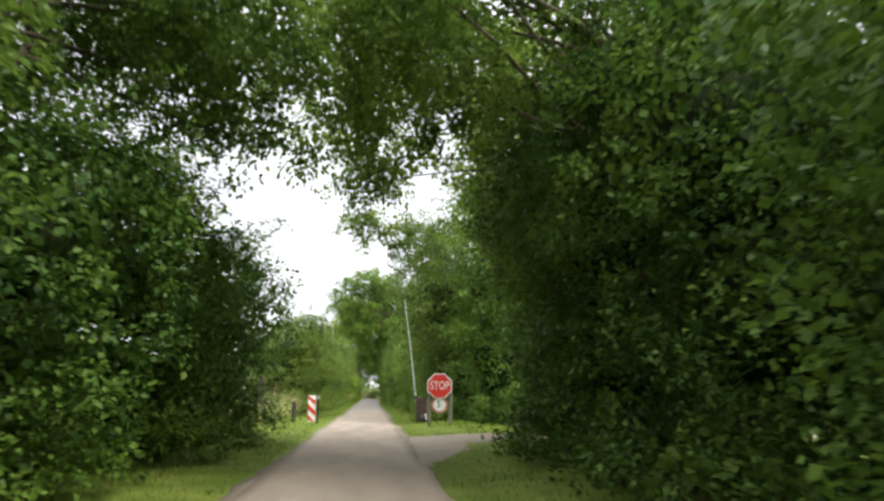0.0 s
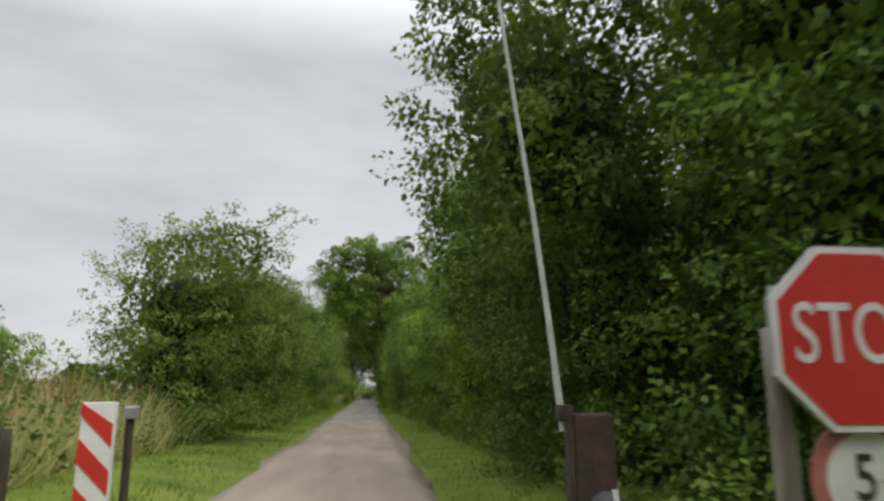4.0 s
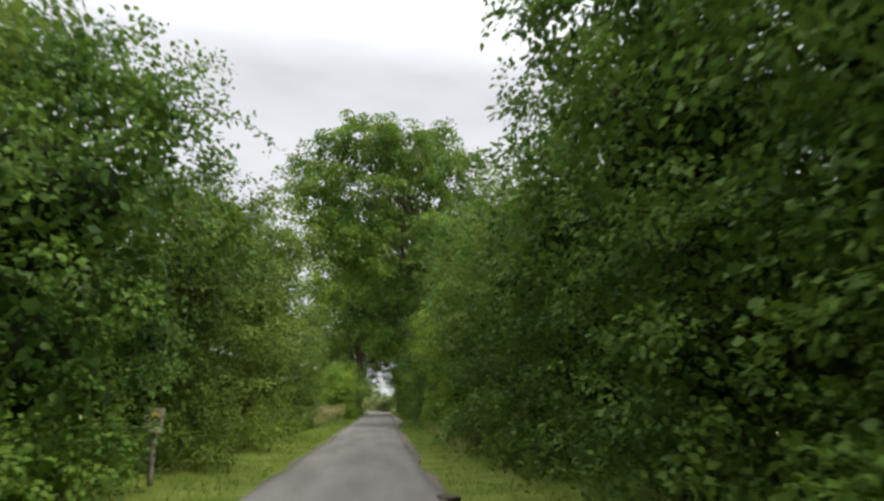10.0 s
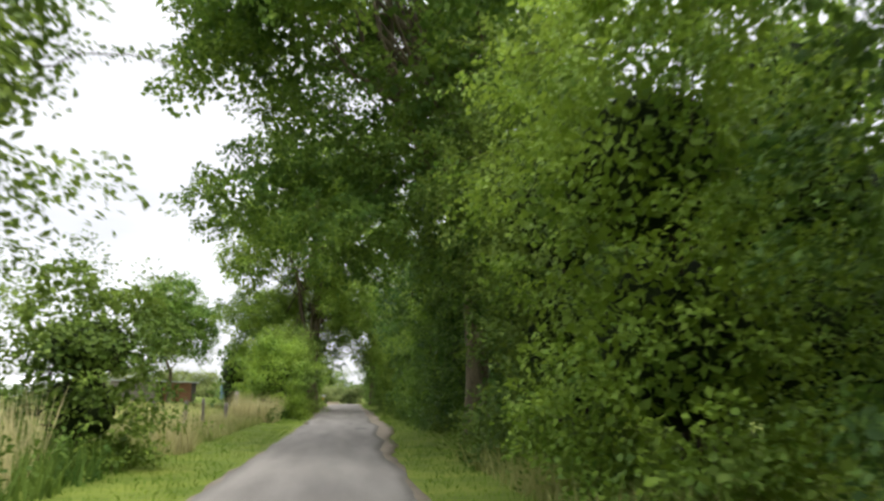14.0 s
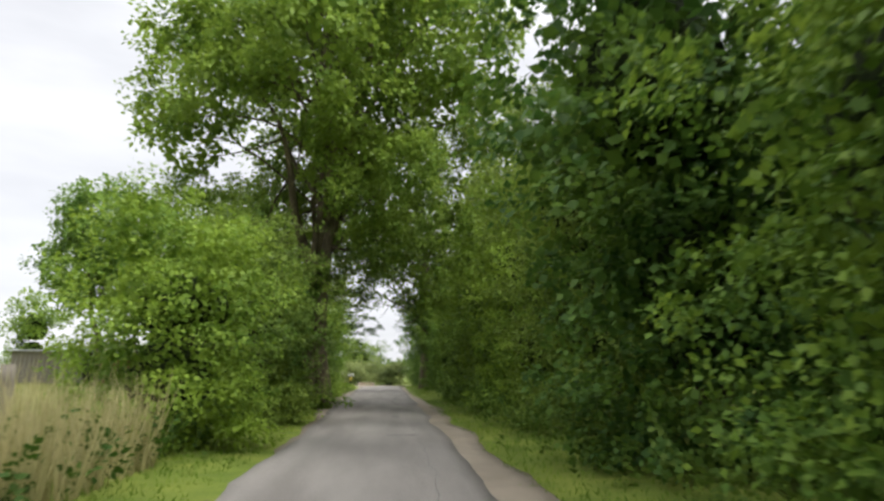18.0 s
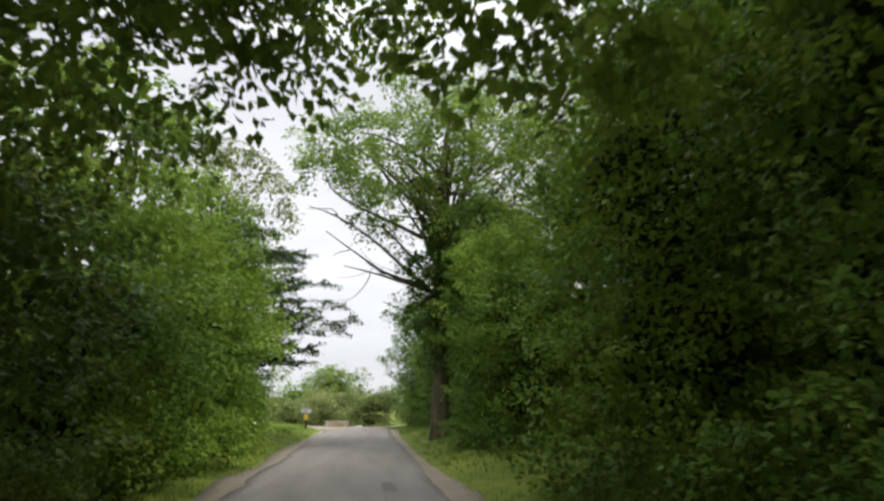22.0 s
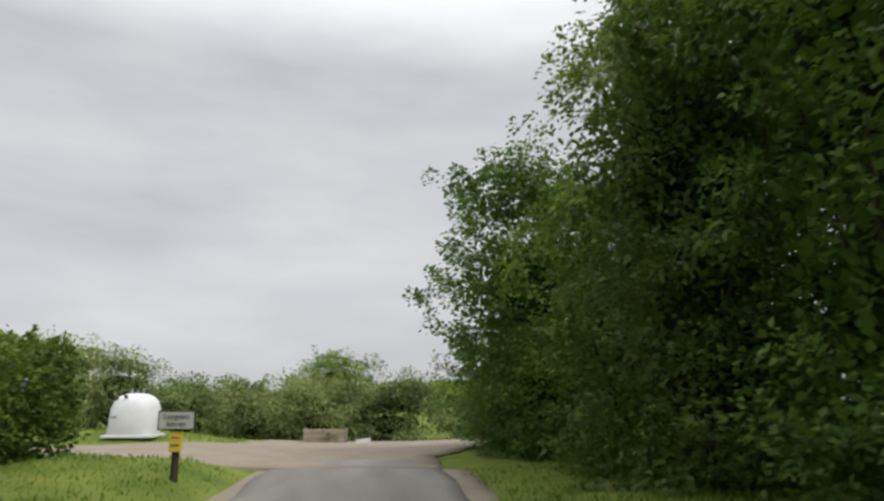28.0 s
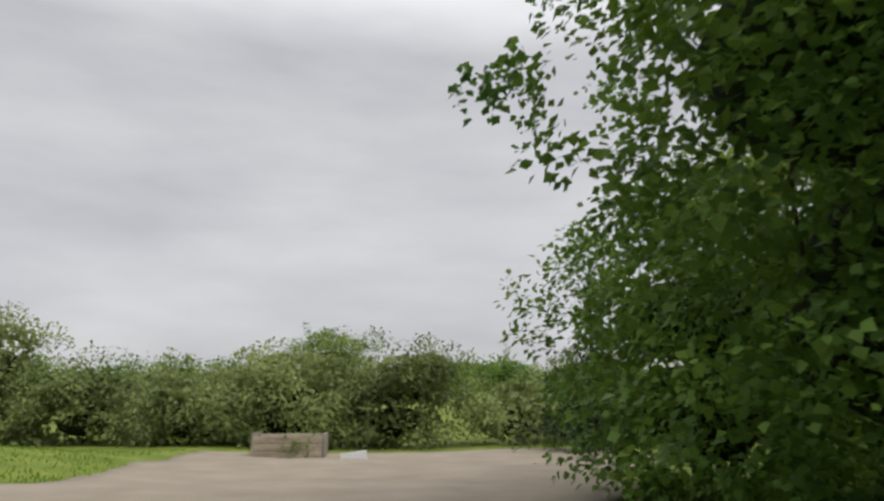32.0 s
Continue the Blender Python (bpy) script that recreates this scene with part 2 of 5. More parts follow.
def tube_arrays(paths, sides=7):
    """Tapered tubes along polylines of (x, y, z, radius): vertices and quads."""
    V, F, base = [], [], 0
    ang = np.linspace(0, 2 * math.pi, sides, endpoint=False)
    for pts in paths:
        p = np.array(pts, float)
        c, r = p[:, :3], p[:, 3]
        d = np.gradient(c, axis=0)
        d /= np.linalg.norm(d, axis=1)[:, None] + 1e-9
        ref = np.array([1.0, 0.13, 0.07]) if abs(d[0, 0]) < 0.8 else np.array([0.1, 0.2, 1.0])
        u = np.cross(d, ref)
        u /= np.linalg.norm(u, axis=1)[:, None] + 1e-9
        w = np.cross(d, u)
        ring = c[:, None] + r[:, None, None] * (np.cos(ang)[None, :, None] * u[:, None] + np.sin(ang)[None, :, None] * w[:, None])
        V.append(ring.reshape(-1, 3))
        n = len(p)
        i, j = np.meshgrid(np.arange(n - 1), np.arange(sides), indexing="ij")
        a = base + i * sides + j
        b = base + i * sides + (j + 1) % sides
        F.append(np.stack([a, b, b + sides, a + sides], -1).reshape(-1, 4))
        base += n * sides
    return np.concatenate(V), np.concatenate(F)


def limb(rng, a, b, r0, r1, n=6, wander=0.12, sag=0.0):
    """A tapering branch from a to b that bends softly."""
    a, b = np.array(a, float), np.array(b, float)
    t = np.linspace(0, 1, n + 1)[:, None]
    p = a + (b - a) * t
    d = np.linalg.norm(b - a)
    sway = np.sin(math.pi * t) * rng.normal(0, 1, 3) * 0.6 + np.sin(2 * math.pi * t) * rng.normal(0, 1, 3) * 0.35 + np.sin(3.2 * math.pi * t) * rng.normal(0, 1, 3) * 0.14 * (1 - t)
    p = p + sway * wander * d
    p[:, 2] += sag * d * (t[:, 0] * (1 - t[:, 0]))
    r = r0 + (r1 - r0) * t[:, 0] ** 0.8
    return np.column_stack([p, r])


def unit(v):
    return v / (np.linalg.norm(v, axis=-1, keepdims=True) + 1e-9)


def spray_quads(rng, P, D, S, leaf, per, spray, droop, up_bias=0.25, slim=0.36):
    """Leaves on short twigs: P where a twig starts, D the way it points, S its scale. Two triangles a leaf, slightly folded."""
    n = len(P)
    axis = unit(D + np.array([0, 0, up_bias - droop]) + rng.normal(0, 0.4, (n, 3)))
    length = spray * rng.uniform(0.5, 1.3, n) * S ** 0.5
    side = unit(np.cross(axis, np.array([0.1, 0.05, 1.0])) + 1e-6)
    up = np.cross(side, axis)
    t = (np.arange(per) + 0.5) / per
    alt = np.where(np.arange(per) % 2 == 0, 1.0, -1.0)
    base = P[:, None] + axis[:, None] * (t[None, :, None] * length[:, None, None])
    base = base + rng.normal(0, 0.03, base.shape) * S[:, None, None]
    base[:, :, 2] -= droop * (t[None] ** 2) * length[:, None] * 0.6
    ld = unit(axis[:, None] * 0.6 + side[:, None] * alt[None, :, None] * 0.8 + rng.normal(0, 0.35, base.shape))
    nrm = unit(up[:, None] * 0.9 + D[:, None] * 0.35 + rng.normal(0, 0.32, base.shape))
    ls = leaf * S[:, None] * rng.uniform(0.6, 1.25, (n, per))
    wd = unit(np.cross(nrm, ld))
    base, ld, wd, ls, nr = base.reshape(-1, 3), ld.reshape(-1, 3), wd.reshape(-1, 3), ls.reshape(-1, 1), nrm.reshape(-1, 3)
    tip = base + ld * ls - nr * ls * 0.12
    mid = base + ld * ls * 0.45
    return np.stack([base, mid + wd * ls * slim + nr * ls * 0.08, tip, mid - wd * ls * slim + nr * ls * 0.08], 1)


def leaf_arrays(rng, blobs, leaf, per=90, rc=0.42, cover=0.5, fill=0.6, gap=-0.38, droop=0.0, flat=0.6, wands=0.08, floor=0.08, lane_side=0, jag=0.2, slim=0.36, away=0.15, lift=0.35, length=(0.8, 1.6), level=0.0):
    """Leafy branch ends over the skins of ellipsoids (x, y, z, rx, ry, rz): each is a flattened plume of leaves that reaches outwards and leaves a gap below it."""
    B = np.array(blobs, float)
    Q = []
    up = np.array([0, 0, 1.0])
    origin = rng.uniform(0, 50, 3)
    for bi, (cx, cy, cz, rx, ry, rz) in enumerate(B):
        c, r = np.array([cx, cy, cz]), np.array([rx, ry, rz])
        area = 4 * math.pi * (((rx * ry) ** 1.6 + (rx * rz) ** 1.6 + (ry * rz) ** 1.6) / 3) ** (1 / 1.6)
        n = max(5, int(area * cover / rc ** 2))

        def skin(n, depth, limit, swell, gap):
            """Evenly strewn places on this lump, where no other lump covers them, and the way outwards."""
            h = 1 - 2 * (np.arange(n) + 0.5) / n
            turn = np.arange(n) * 2.39996 + rng.uniform(0, 6.28)
            e = (1 - h * h) ** 0.5
            d = unit(np.stack([e * np.cos(turn), e * np.sin(turn), h], -1) + rng.normal(0, 0.8 / n ** 0.5, (n, 3)))
            bough = np.array([noise.noise(q) + 0.5 * noise.noise(q * 2.3) for q in (Vector((v[0], v[1], v[2] * 1.4)) * (0.55 / rc) for v in (c + d * r + origin))])
            p = c + d * r * (depth(n) + swell * bough)[:, None]
            out = unit(d / r)
            keep = (p[:, 2] > floor) & ((bough > gap + rng.uniform(-0.12, 0.12, n)) | (p[:, 2] < 0.9))
            for bj, o in enumerate(B):
                if bj != bi:
                    keep &= (((p - o[:3]) / o[3:]) ** 2).sum(1) > limit
            if lane_side:
                keep &= (out[:, 0] * lane_side > -0.1) | (out[:, 1] < -0.25) | ((out[:, 2] > 0.5) & (rng.random(n) < 0.7)) | (rng.random(n) < 0.1)
            keep &= rng.random(n) < np.where(out[:, 1] < 0.2, 1.0, np.where(out[:, 1] < 0.5, 0.6, away))
            return p[keep], out[keep]

        # single leaves further in
        p, out = skin(max(6, int(area * fill / (leaf * leaf * 0.92))), lambda n: rng.uniform(0.46, 0.76, n), 0.5, 0.12, -9)
        m = len(p)
        if m and fill:
            ld = unit(rng.normal(0, 1, (m, 3)))
            wd = unit(np.cross(ld, rng.normal(0, 1, (m, 3))))
            ls = leaf * 1.6 * rng.uniform(0.6, 1.3, (m, 1))
            Q.append(np.stack([p - ld * ls * 0.5, p + wd * ls * 0.36, p + ld * ls * 0.5, p - wd * ls * 0.36], 1))
        # branch ends
        p, out = skin(n, lambda n: 1 - jag * rng.random(n) ** 1.4 + 0.06 * rng.random(n), 0.74, 0.24, gap)
        m = len(p)
        if not m:
            continue
        size = rc * rng.uniform(0.65, 1.45, m)
        long = rng.random(m) < wands
        axis = unit((out * 0.9 + up * lift + rng.normal(0, 0.33, (m, 3))) * np.array([1, 1, 1 - level]))
        reach = size * rng.uniform(*length, m) * np.where(long, 2.1, 1.0)
        wide = size * np.where(long, 0.45, 1.0)
        side = unit(np.cross(axis, up + np.array([0.07, 0.03, 0])))
        over = np.cross(side, axis)
        k = np.maximum(8, rng.poisson(per * (size / rc) ** 2 * np.where(long, 0.8, 1.0)))
        i = np.repeat(np.arange(m), k)
        N = len(i)
        s = rng.random(N) ** 1.1
        ang, rad = rng.uniform(0, 2 * math.pi, N), rng.random(N) ** 0.95
        girth = wide[i] * (0.42 + 1.1 * s * (1.2 - s))
        lat = side[i] * (np.cos(ang) * rad * girth)[:, None] + over[i] * (np.sin(ang) * rad * girth * flat)[:, None]
        base = p[i] + axis[i] * ((s - 0.4) * reach[i])[:, None] + lat
        base[:, 2] -= droop * s ** 2 * reach[i] + 0.25 * rad ** 2 * girth
        ok = base[:, 2] > 0.02
        i, base, lat, N = i[ok], base[ok], lat[ok], int(ok.sum())
        ld = unit(axis[i] * 0.55 + unit(lat) * 0.7 + rng.normal(0, 0.4, (N, 3)) - up * (0.15 + 0.5 * droop))
        nrm = unit(up * 0.9 + out[i] * 0.45 + rng.normal(0, 0.38, (N, 3)))
        ls = leaf * rng.uniform(0.6, 1.25, (N, 1))
        wd = unit(np.cross(nrm, ld))
        mid = base + ld * ls * 0.45 + nrm * ls * 0.07
        Q.append(np.stack([base, mid + wd * ls * slim, base + ld * ls - nrm * ls * 0.12, mid - wd * ls * slim], 1))
    Q = np.concatenate(Q)
    return Q.reshape(-1, 3), np.arange(len(Q) * 4).reshape(-1, 4)


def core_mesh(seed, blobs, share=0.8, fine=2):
    """Painted shade inside dense foliage: rough closed dark lumps behind the branch ends."""
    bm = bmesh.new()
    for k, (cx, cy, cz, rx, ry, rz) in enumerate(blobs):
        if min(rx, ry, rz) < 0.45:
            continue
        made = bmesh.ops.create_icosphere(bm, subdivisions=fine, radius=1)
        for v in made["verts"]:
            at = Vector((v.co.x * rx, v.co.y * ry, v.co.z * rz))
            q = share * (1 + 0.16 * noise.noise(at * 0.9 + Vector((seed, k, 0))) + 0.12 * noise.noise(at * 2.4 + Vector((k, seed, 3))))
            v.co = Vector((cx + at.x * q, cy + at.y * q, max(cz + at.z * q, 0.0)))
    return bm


def ground_z(x, y):
    """The lie of the land: a flat lane, soft banks, and a fall beyond the junction."""
    x, y = np.asarray(x, float), np.asarray(y, float)
    z = -0.03 + 0.12 * np.clip((-x - 2.0) / 2.5, 0, 1) + 0.08 * np.clip((x - 1.3) / 2.0, 0, 1)
    s = np.clip((y - 166.8) / 13.0, 0, 1)
    z = z - 0.40 * s * s * (3 - 2 * s) - 0.2 * np.clip((y - 178.5) / 5.0, 0, 1)
    b = np.clip((-x - 3.6) / 3.0, 0, 1) * np.clip((y - 169.6) / 2.0, 0, 1) * np.clip((179.0 - y) / 5.0, 0, 1)
    z = z + 0.42 * b
    lawn = np.clip((-x - 2.0) / 0.9, 0, 1) * np.clip((y - 150.0) / 4.0, 0, 1) * np.clip((163.2 - y) / 1.0, 0, 1)
    bank = np.clip((x - 1.4) / 0.9, 0, 1) * np.clip((y - 139.0) / 4.0, 0, 1) * np.clip((161.0 - y) / 4.0, 0, 1)
    rise = np.clip((-x - 7.0) / 9.0, 0, 1) * np.clip((y - 92.0) / 10.0, 0, 1) * np.clip((168.0 - y) / 8.0, 0, 1)
    sign_bank = np.clip((x - 1.5) / 0.6, 0, 1) * np.clip((4.6 - x) / 1.0, 0, 1) * np.clip((y - 23.4) / 1.2, 0, 1) * np.clip((32.0 - y) / 3.0, 0, 1)
    grass_bank = np.clip((-x - 1.9) / 0.5, 0, 1) * np.clip((y - 22.0) / 4.0, 0, 1) * np.clip((39.0 - y) / 5.0, 0, 1)
    return z + 0.32 * lawn + 0.3 * bank + 0.5 * rise + 0.12 * sign_bank + 0.10 * grass_bank


def gz(x, y):
    return float(ground_z(x, y))


KINDS = {
    "hedge": dict(leaf=0.098, rc=0.46, per=72),
    "thorn": dict(leaf=0.086, rc=0.44, per=82, wands=0.10, flat=0.5, slim=0.36, length=(0.9, 1.9)),
    "bright": dict(leaf=0.090, rc=0.44, per=78, wands=0.08, flat=0.55),
    "maple": dict(leaf=0.114, rc=0.48, per=66, cover=0.58, slim=0.46, flat=0.6),
    "ash": dict(leaf=0.116, rc=0.54, per=112, droop=0.25, jag=0.35, slim=0.38, cover=0.56, gap=-0.3, fill=0.36),
    "beech": dict(level=0.85, leaf=0.078, rc=0.34, per=62, gap=-0.6, fill=0.25, flat=0.22, lift=0.12, wands=0.04, cover=0.62, slim=0.36, length=(0.9, 1.7)),
    "willow": dict(leaf=0.11, rc=0.46, per=80, wands=0.12, slim=0.22, lift=0.6),
    "fir": dict(fill=0.2, leaf=0.14, rc=0.4, per=80, droop=0.3, slim=0.12, lift=0.0),
}


def plant(name, x, y, blobs, kind, label, category, group="", seed=0, stems=5, trunk=None, limbs=(), extra=None, scale=1.0, bark=None, fine_below=-1.0, fine_scale=1.0, core=None):
    """A shrub or tree at (x, y): blobs are given from its foot. trunk: list of polylines (x, y, z, radius)."""
    rng = np.random.default_rng(seed + int(abs(x) * 31 + abs(y) * 17))
    ob = thing(name, x, y, gz(x, y) - 0.05, label, category, group)
    opts = dict(KINDS[kind])
    for key in ("leaf", "rc"):
        opts[key] = opts[key] * scale
    if scale > 1.3:
        opts["wands"] = 0.02
    opts.update(extra or {})
    low = [b for b in blobs if b[2] < fine_below]
    high = [b for b in blobs if b[2] >= fine_below]
    found = [leaf_arrays(rng, high, **opts)[0]] if high else []
    if low:
        for key in ("leaf", "rc"):
            opts[key] = opts[key] * fine_scale
        found.append(leaf_arrays(rng, low, **opts)[0])
    v = np.concatenate(found)
    mesh_object("crown", array_mesh("crown", v, np.arange(len(v)).reshape(-1, 4), LEAF[kind]), ob)
    # dark lumps put the shade between the leaves by colour
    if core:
        part("inner_foliage", core_mesh(seed, blobs[:2] if core[0] < 0.6 else blobs, *core), M_INNER_SHADE, ob, "dark lump painted as the shade inside the foliage", True)
    if trunk:
        v, f = tube_arrays(trunk, 10)
        me = array_mesh("trunk", v, f, bark or M_BARK)
        me.polygons.foreach_set("use_smooth", [True] * len(me.polygons))
        mesh_object("trunk", me, ob)
    for a in limbs:
        v, f = tube_arrays([a], 7)
        me = array_mesh("limb", v, f, bark or M_BARK)
        me.polygons.foreach_set("use_smooth", [True] * len(me.polygons))
        mesh_object("limb", me, ob)
    for k in range(stems):
        b = blobs[k % len(blobs)]
        a = rng.normal(0, 0.18, 2)
        end = (b[0] + rng.normal(0, 0.3) * b[3], b[1] + rng.normal(0, 0.3) * b[4], b[2] * 0.85)
        pts = limb(rng, (a[0], a[1], 0), end, 0.025 + 0.025 * rng.random(), 0.008, 8, 0.07)
        v, f = tube_arrays([pts], 6)
        mesh_object("stem", array_mesh("stem", v, f, M_TWIG), ob)
    return ob


# ---------------------------------------------------------------- ground, road
def sheet(name, xs, ys, zfun, material, kind="structure", label="", category=""):
    X, Y = np.meshgrid(xs, ys, indexing="ij")
    Z = zfun(X, Y)
    nx, ny = X.shape
    v = np.stack([X, Y, Z], -1).reshape(-1, 3)
    i, j = np.meshgrid(np.arange(nx - 1), np.arange(ny - 1), indexing="ij")
    a = i * ny + j
    f = np.stack([a, a + ny, a + ny + 1, a + 1], -1).reshape(-1, 4)
    me = array_mesh(name, v, f, material)
    me.polygons.foreach_set("use_smooth", [True] * len(me.polygons))
    return tagged(new(name, me), label, category, kind=kind)


def build_ground():
    xs = np.concatenate([[-1500, -500, -200, -90, -50], np.arange(-30, 30.1, 0.5), [50, 90, 200, 500, 1500]])
    ys = np.concatenate([[-600, -200, -60], np.arange(-20, 200.1, 2.0), [230, 300, 500, 1000, 2500]])
    sheet("ground", xs, ys, lambda X, Y: ground_z(X, Y) + np.where((np.abs(X + 0.3) < 1.2) & (Y < 170.5), -0.03, 0), M_GROUND,
          label="grassy ground beside a country lane", category="ground")


def lane(name, y0, y1, left, right, lift, material, label, wob=0.06, step=0.4, seed=1, follow=False):
    """A strip of roadway with ragged edges; left and right are functions of y."""
    rng = np.random.default_rng(seed)
    ys = np.arange(y0, y1 + step / 2, step)
    n = len(ys)
    def rag():
        return wob * (np.convolve(rng.normal(0, 1, n + 4), np.ones(5) / 2.2, "valid"))
    l = np.array([left(t) for t in ys]) + rag()
    r = np.array([right(t) for t in ys]) + rag()
    cols = []
    ts = (0, 0, 0.08, 0.3, 0.5, 0.7, 0.92, 1, 1) if not follow else (0, 0, *np.linspace(0.03, 0.97, 22), 1, 1)
    for k, t in enumerate(ts):
        x = l + (r - l) * t
        z = ground_z(x if follow else np.clip(x, -1.9, 1.2), ys) + 0.03 + lift + 0.02 * (1 - (2 * t - 1) ** 2)
        if k in (0, len(ts) - 1):
            z = z - 0.08
        cols.append(np.stack([x, ys, z], -1))
    v = np.stack(cols, 0).reshape(-1, 3)
    i, j = np.meshgrid(np.arange(len(ts) - 1), np.arange(n - 1), indexing="ij")
    a = i * n + j
    f = np.stack([a, a + n, a + n + 1, a + 1], -1).reshape(-1, 4)
    me = array_mesh(name, v, f, material)
    return tagged(new(name, me), label, "road", kind="structure")


def ease(y, y0, y1):
    t = min(max((y - y0) / (y1 - y0), 0), 1)
    return t * t * (3 - 2 * t)


def road_left(y):
    return -1.68 - 0.25 * ease(y, 110, 150)


def road_right(y):
    return 0.93 + 0.25 * ease(y, 100, 112)


build_ground()
lane("road_edge", -20, 163.5, lambda y: road_left(y) - 0.07 - 0.32 * ease(y, 120, 138), lambda y: road_right(y) + 0.12 + 0.42 * ease(y, 98, 108), 0.0, M_GRAVEL,
     "sandy gravel shoulder along the lane", 0.07, 0.5, 3)
lane("road", -20, 55, road_left, road_right, 0.014, M_ROAD_TAN, "pale worn asphalt of a narrow lane", 0.03, 0.5, 4)
lane("road", 55, 165.5, road_left, road_right, 0.014, M_ROAD_GREY, "grey cracked asphalt of a narrow lane", 0.05, 0.5, 5)
lane("gravel_yard", 163.7, 178.7, lambda y: -1.6 - 16 * ease(y, 163.7, 164.5) + 13.6 * ease(y, 167.0, 170.9), lambda y: 1.3 + 1.9 * ease(y, 165.5, 170.5) + 2.5 * ease(y, 171.5, 175), 0.02, M_GRAVEL,
     "sandy gravel junction at the end of the lane", 0.08, 0.2, 6, True)
lane("side_track", 12.6, 21.2, lambda y: 0.9, lambda y: 1.05 + 1.3 * ease(y, 12.6, 16.5) + 11.6 * ease(y, 17.6, 18.6), -0.02, M_GRAVEL, "gravel side track leaving the lane", 0.1, 0.2, 7, True)


# ---------------------------------------------------------------- hedges and trees
def arching(ob, rng, blobs, sgn, kind, count):
    """Long leafy shoots that stand out from the outline of a shrub towards the lane."""
    foot = ob.matrix_basis.translation
    for k in range(count):
        b = np.array(blobs[1 + k % 5], float)
        start = b[:3] + unit(np.array([sgn * rng.uniform(0.2, 1.0), rng.normal(-0.2, 0.5), rng.uniform(0.1, 1.0)])) * b[3:] * 0.8
        way = unit(np.array([sgn * rng.uniform(0.2, 1.0), rng.normal(-0.1, 0.4), rng.uniform(0.15, 0.9)]))
        length = rng.uniform(0.9, 1.9)
        t = np.linspace(0, 1, 9)[:, None]
        c = start + way * length * t
        c[:, 2] -= 0.4 * length * t[:, 0] ** 2
        c[1:] += rng.normal(0, 0.02, (8, 3))
        if abs(foot.x + c[-1, 0] + 0.35) < 2.4 and c[-1, 2] < 3.2:
            continue
        v, f = tube_arrays([np.column_stack([c, 0.012 - 0.009 * t[:, 0]])], 4)
        shoot = mesh_object("shoot", array_mesh("shoot", v, f, M_TWIG), ob)
        P, D = [], []
        for q in np.linspace(1.5, 8, 11):
            i = min(int(q), 7)
            P.append(c[i] + (c[i + 1] - c[i]) * (q - i))
            D.append(unit(c[i + 1] - c[i]) + rng.normal(0, 0.55, 3))
        q = spray_quads(rng, np.array(P), unit(np.array(D)), np.ones(len(P)), 0.075, 7, 0.2, 0.1)
        mesh_object("leaves", array_mesh("leaves", q.reshape(-1, 3), np.arange(len(q) * 4).reshape(-1, 4), LEAF[kind]), shoot)


def shrub(x, y, h, rx, ry, kind, label, seed=0, name="shrub", lean=0.0, scale=1.0, group="hedgerow shrubs", stems=6, fine=1.0):
    """A bush that reaches the ground: a broad skirt, a body and uneven heads."""
    rng = np.random.default_rng(seed + int(abs(x) * 7 + y * 13))
    sgn = -1 if x > 0 else 1
    blobs = [(lean * sgn * 0.3, 0, h * 0.27, rx * 0.85, ry * 0.95, h * 0.33), (lean * sgn, 0, h * 0.56, rx, ry, h * 0.30)]
    for k in range(4):
        blobs.append((lean * sgn * 1.1 + rng.uniform(-0.4, 0.5) * rx, rng.uniform(-0.65, 0.65) * ry, h * rng.uniform(0.70, 0.86), rx * rng.uniform(0.4, 0.62), ry * rng.uniform(0.35, 0.55), h * rng.uniform(0.11, 0.17)))
    if scale < 2:
        blobs.append((0, 0, min(0.55, h * 0.24), rx * (0.6 if x > 0 and y > 160 else 0.92), ry * 0.95, min(0.8, h * 0.32)))
    side = sgn if abs(x) < 10 and y < 164 and not 17 < y < 24 and not (x > 0 and 134 < y < 156) and not (x < 0 and 82 < y < 130) else 0
    extra = dict(lane_side=side)
    if x > 0 and 160 < y < 172:
        extra["wands"] = 0.0
    if scale > 2:
        extra["fill"] = 0.35
    coarse = 1.4 if scale == 1.0 and h > 5 else 1.0
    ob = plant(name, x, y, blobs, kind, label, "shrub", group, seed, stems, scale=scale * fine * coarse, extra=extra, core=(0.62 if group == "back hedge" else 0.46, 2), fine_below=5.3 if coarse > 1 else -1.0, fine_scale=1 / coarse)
    if scale == 1.0 and h > 4.5 and y < 150:
        arching(ob, rng, blobs, sgn, kind, 9 if kind == "thorn" else 5)
    return ob


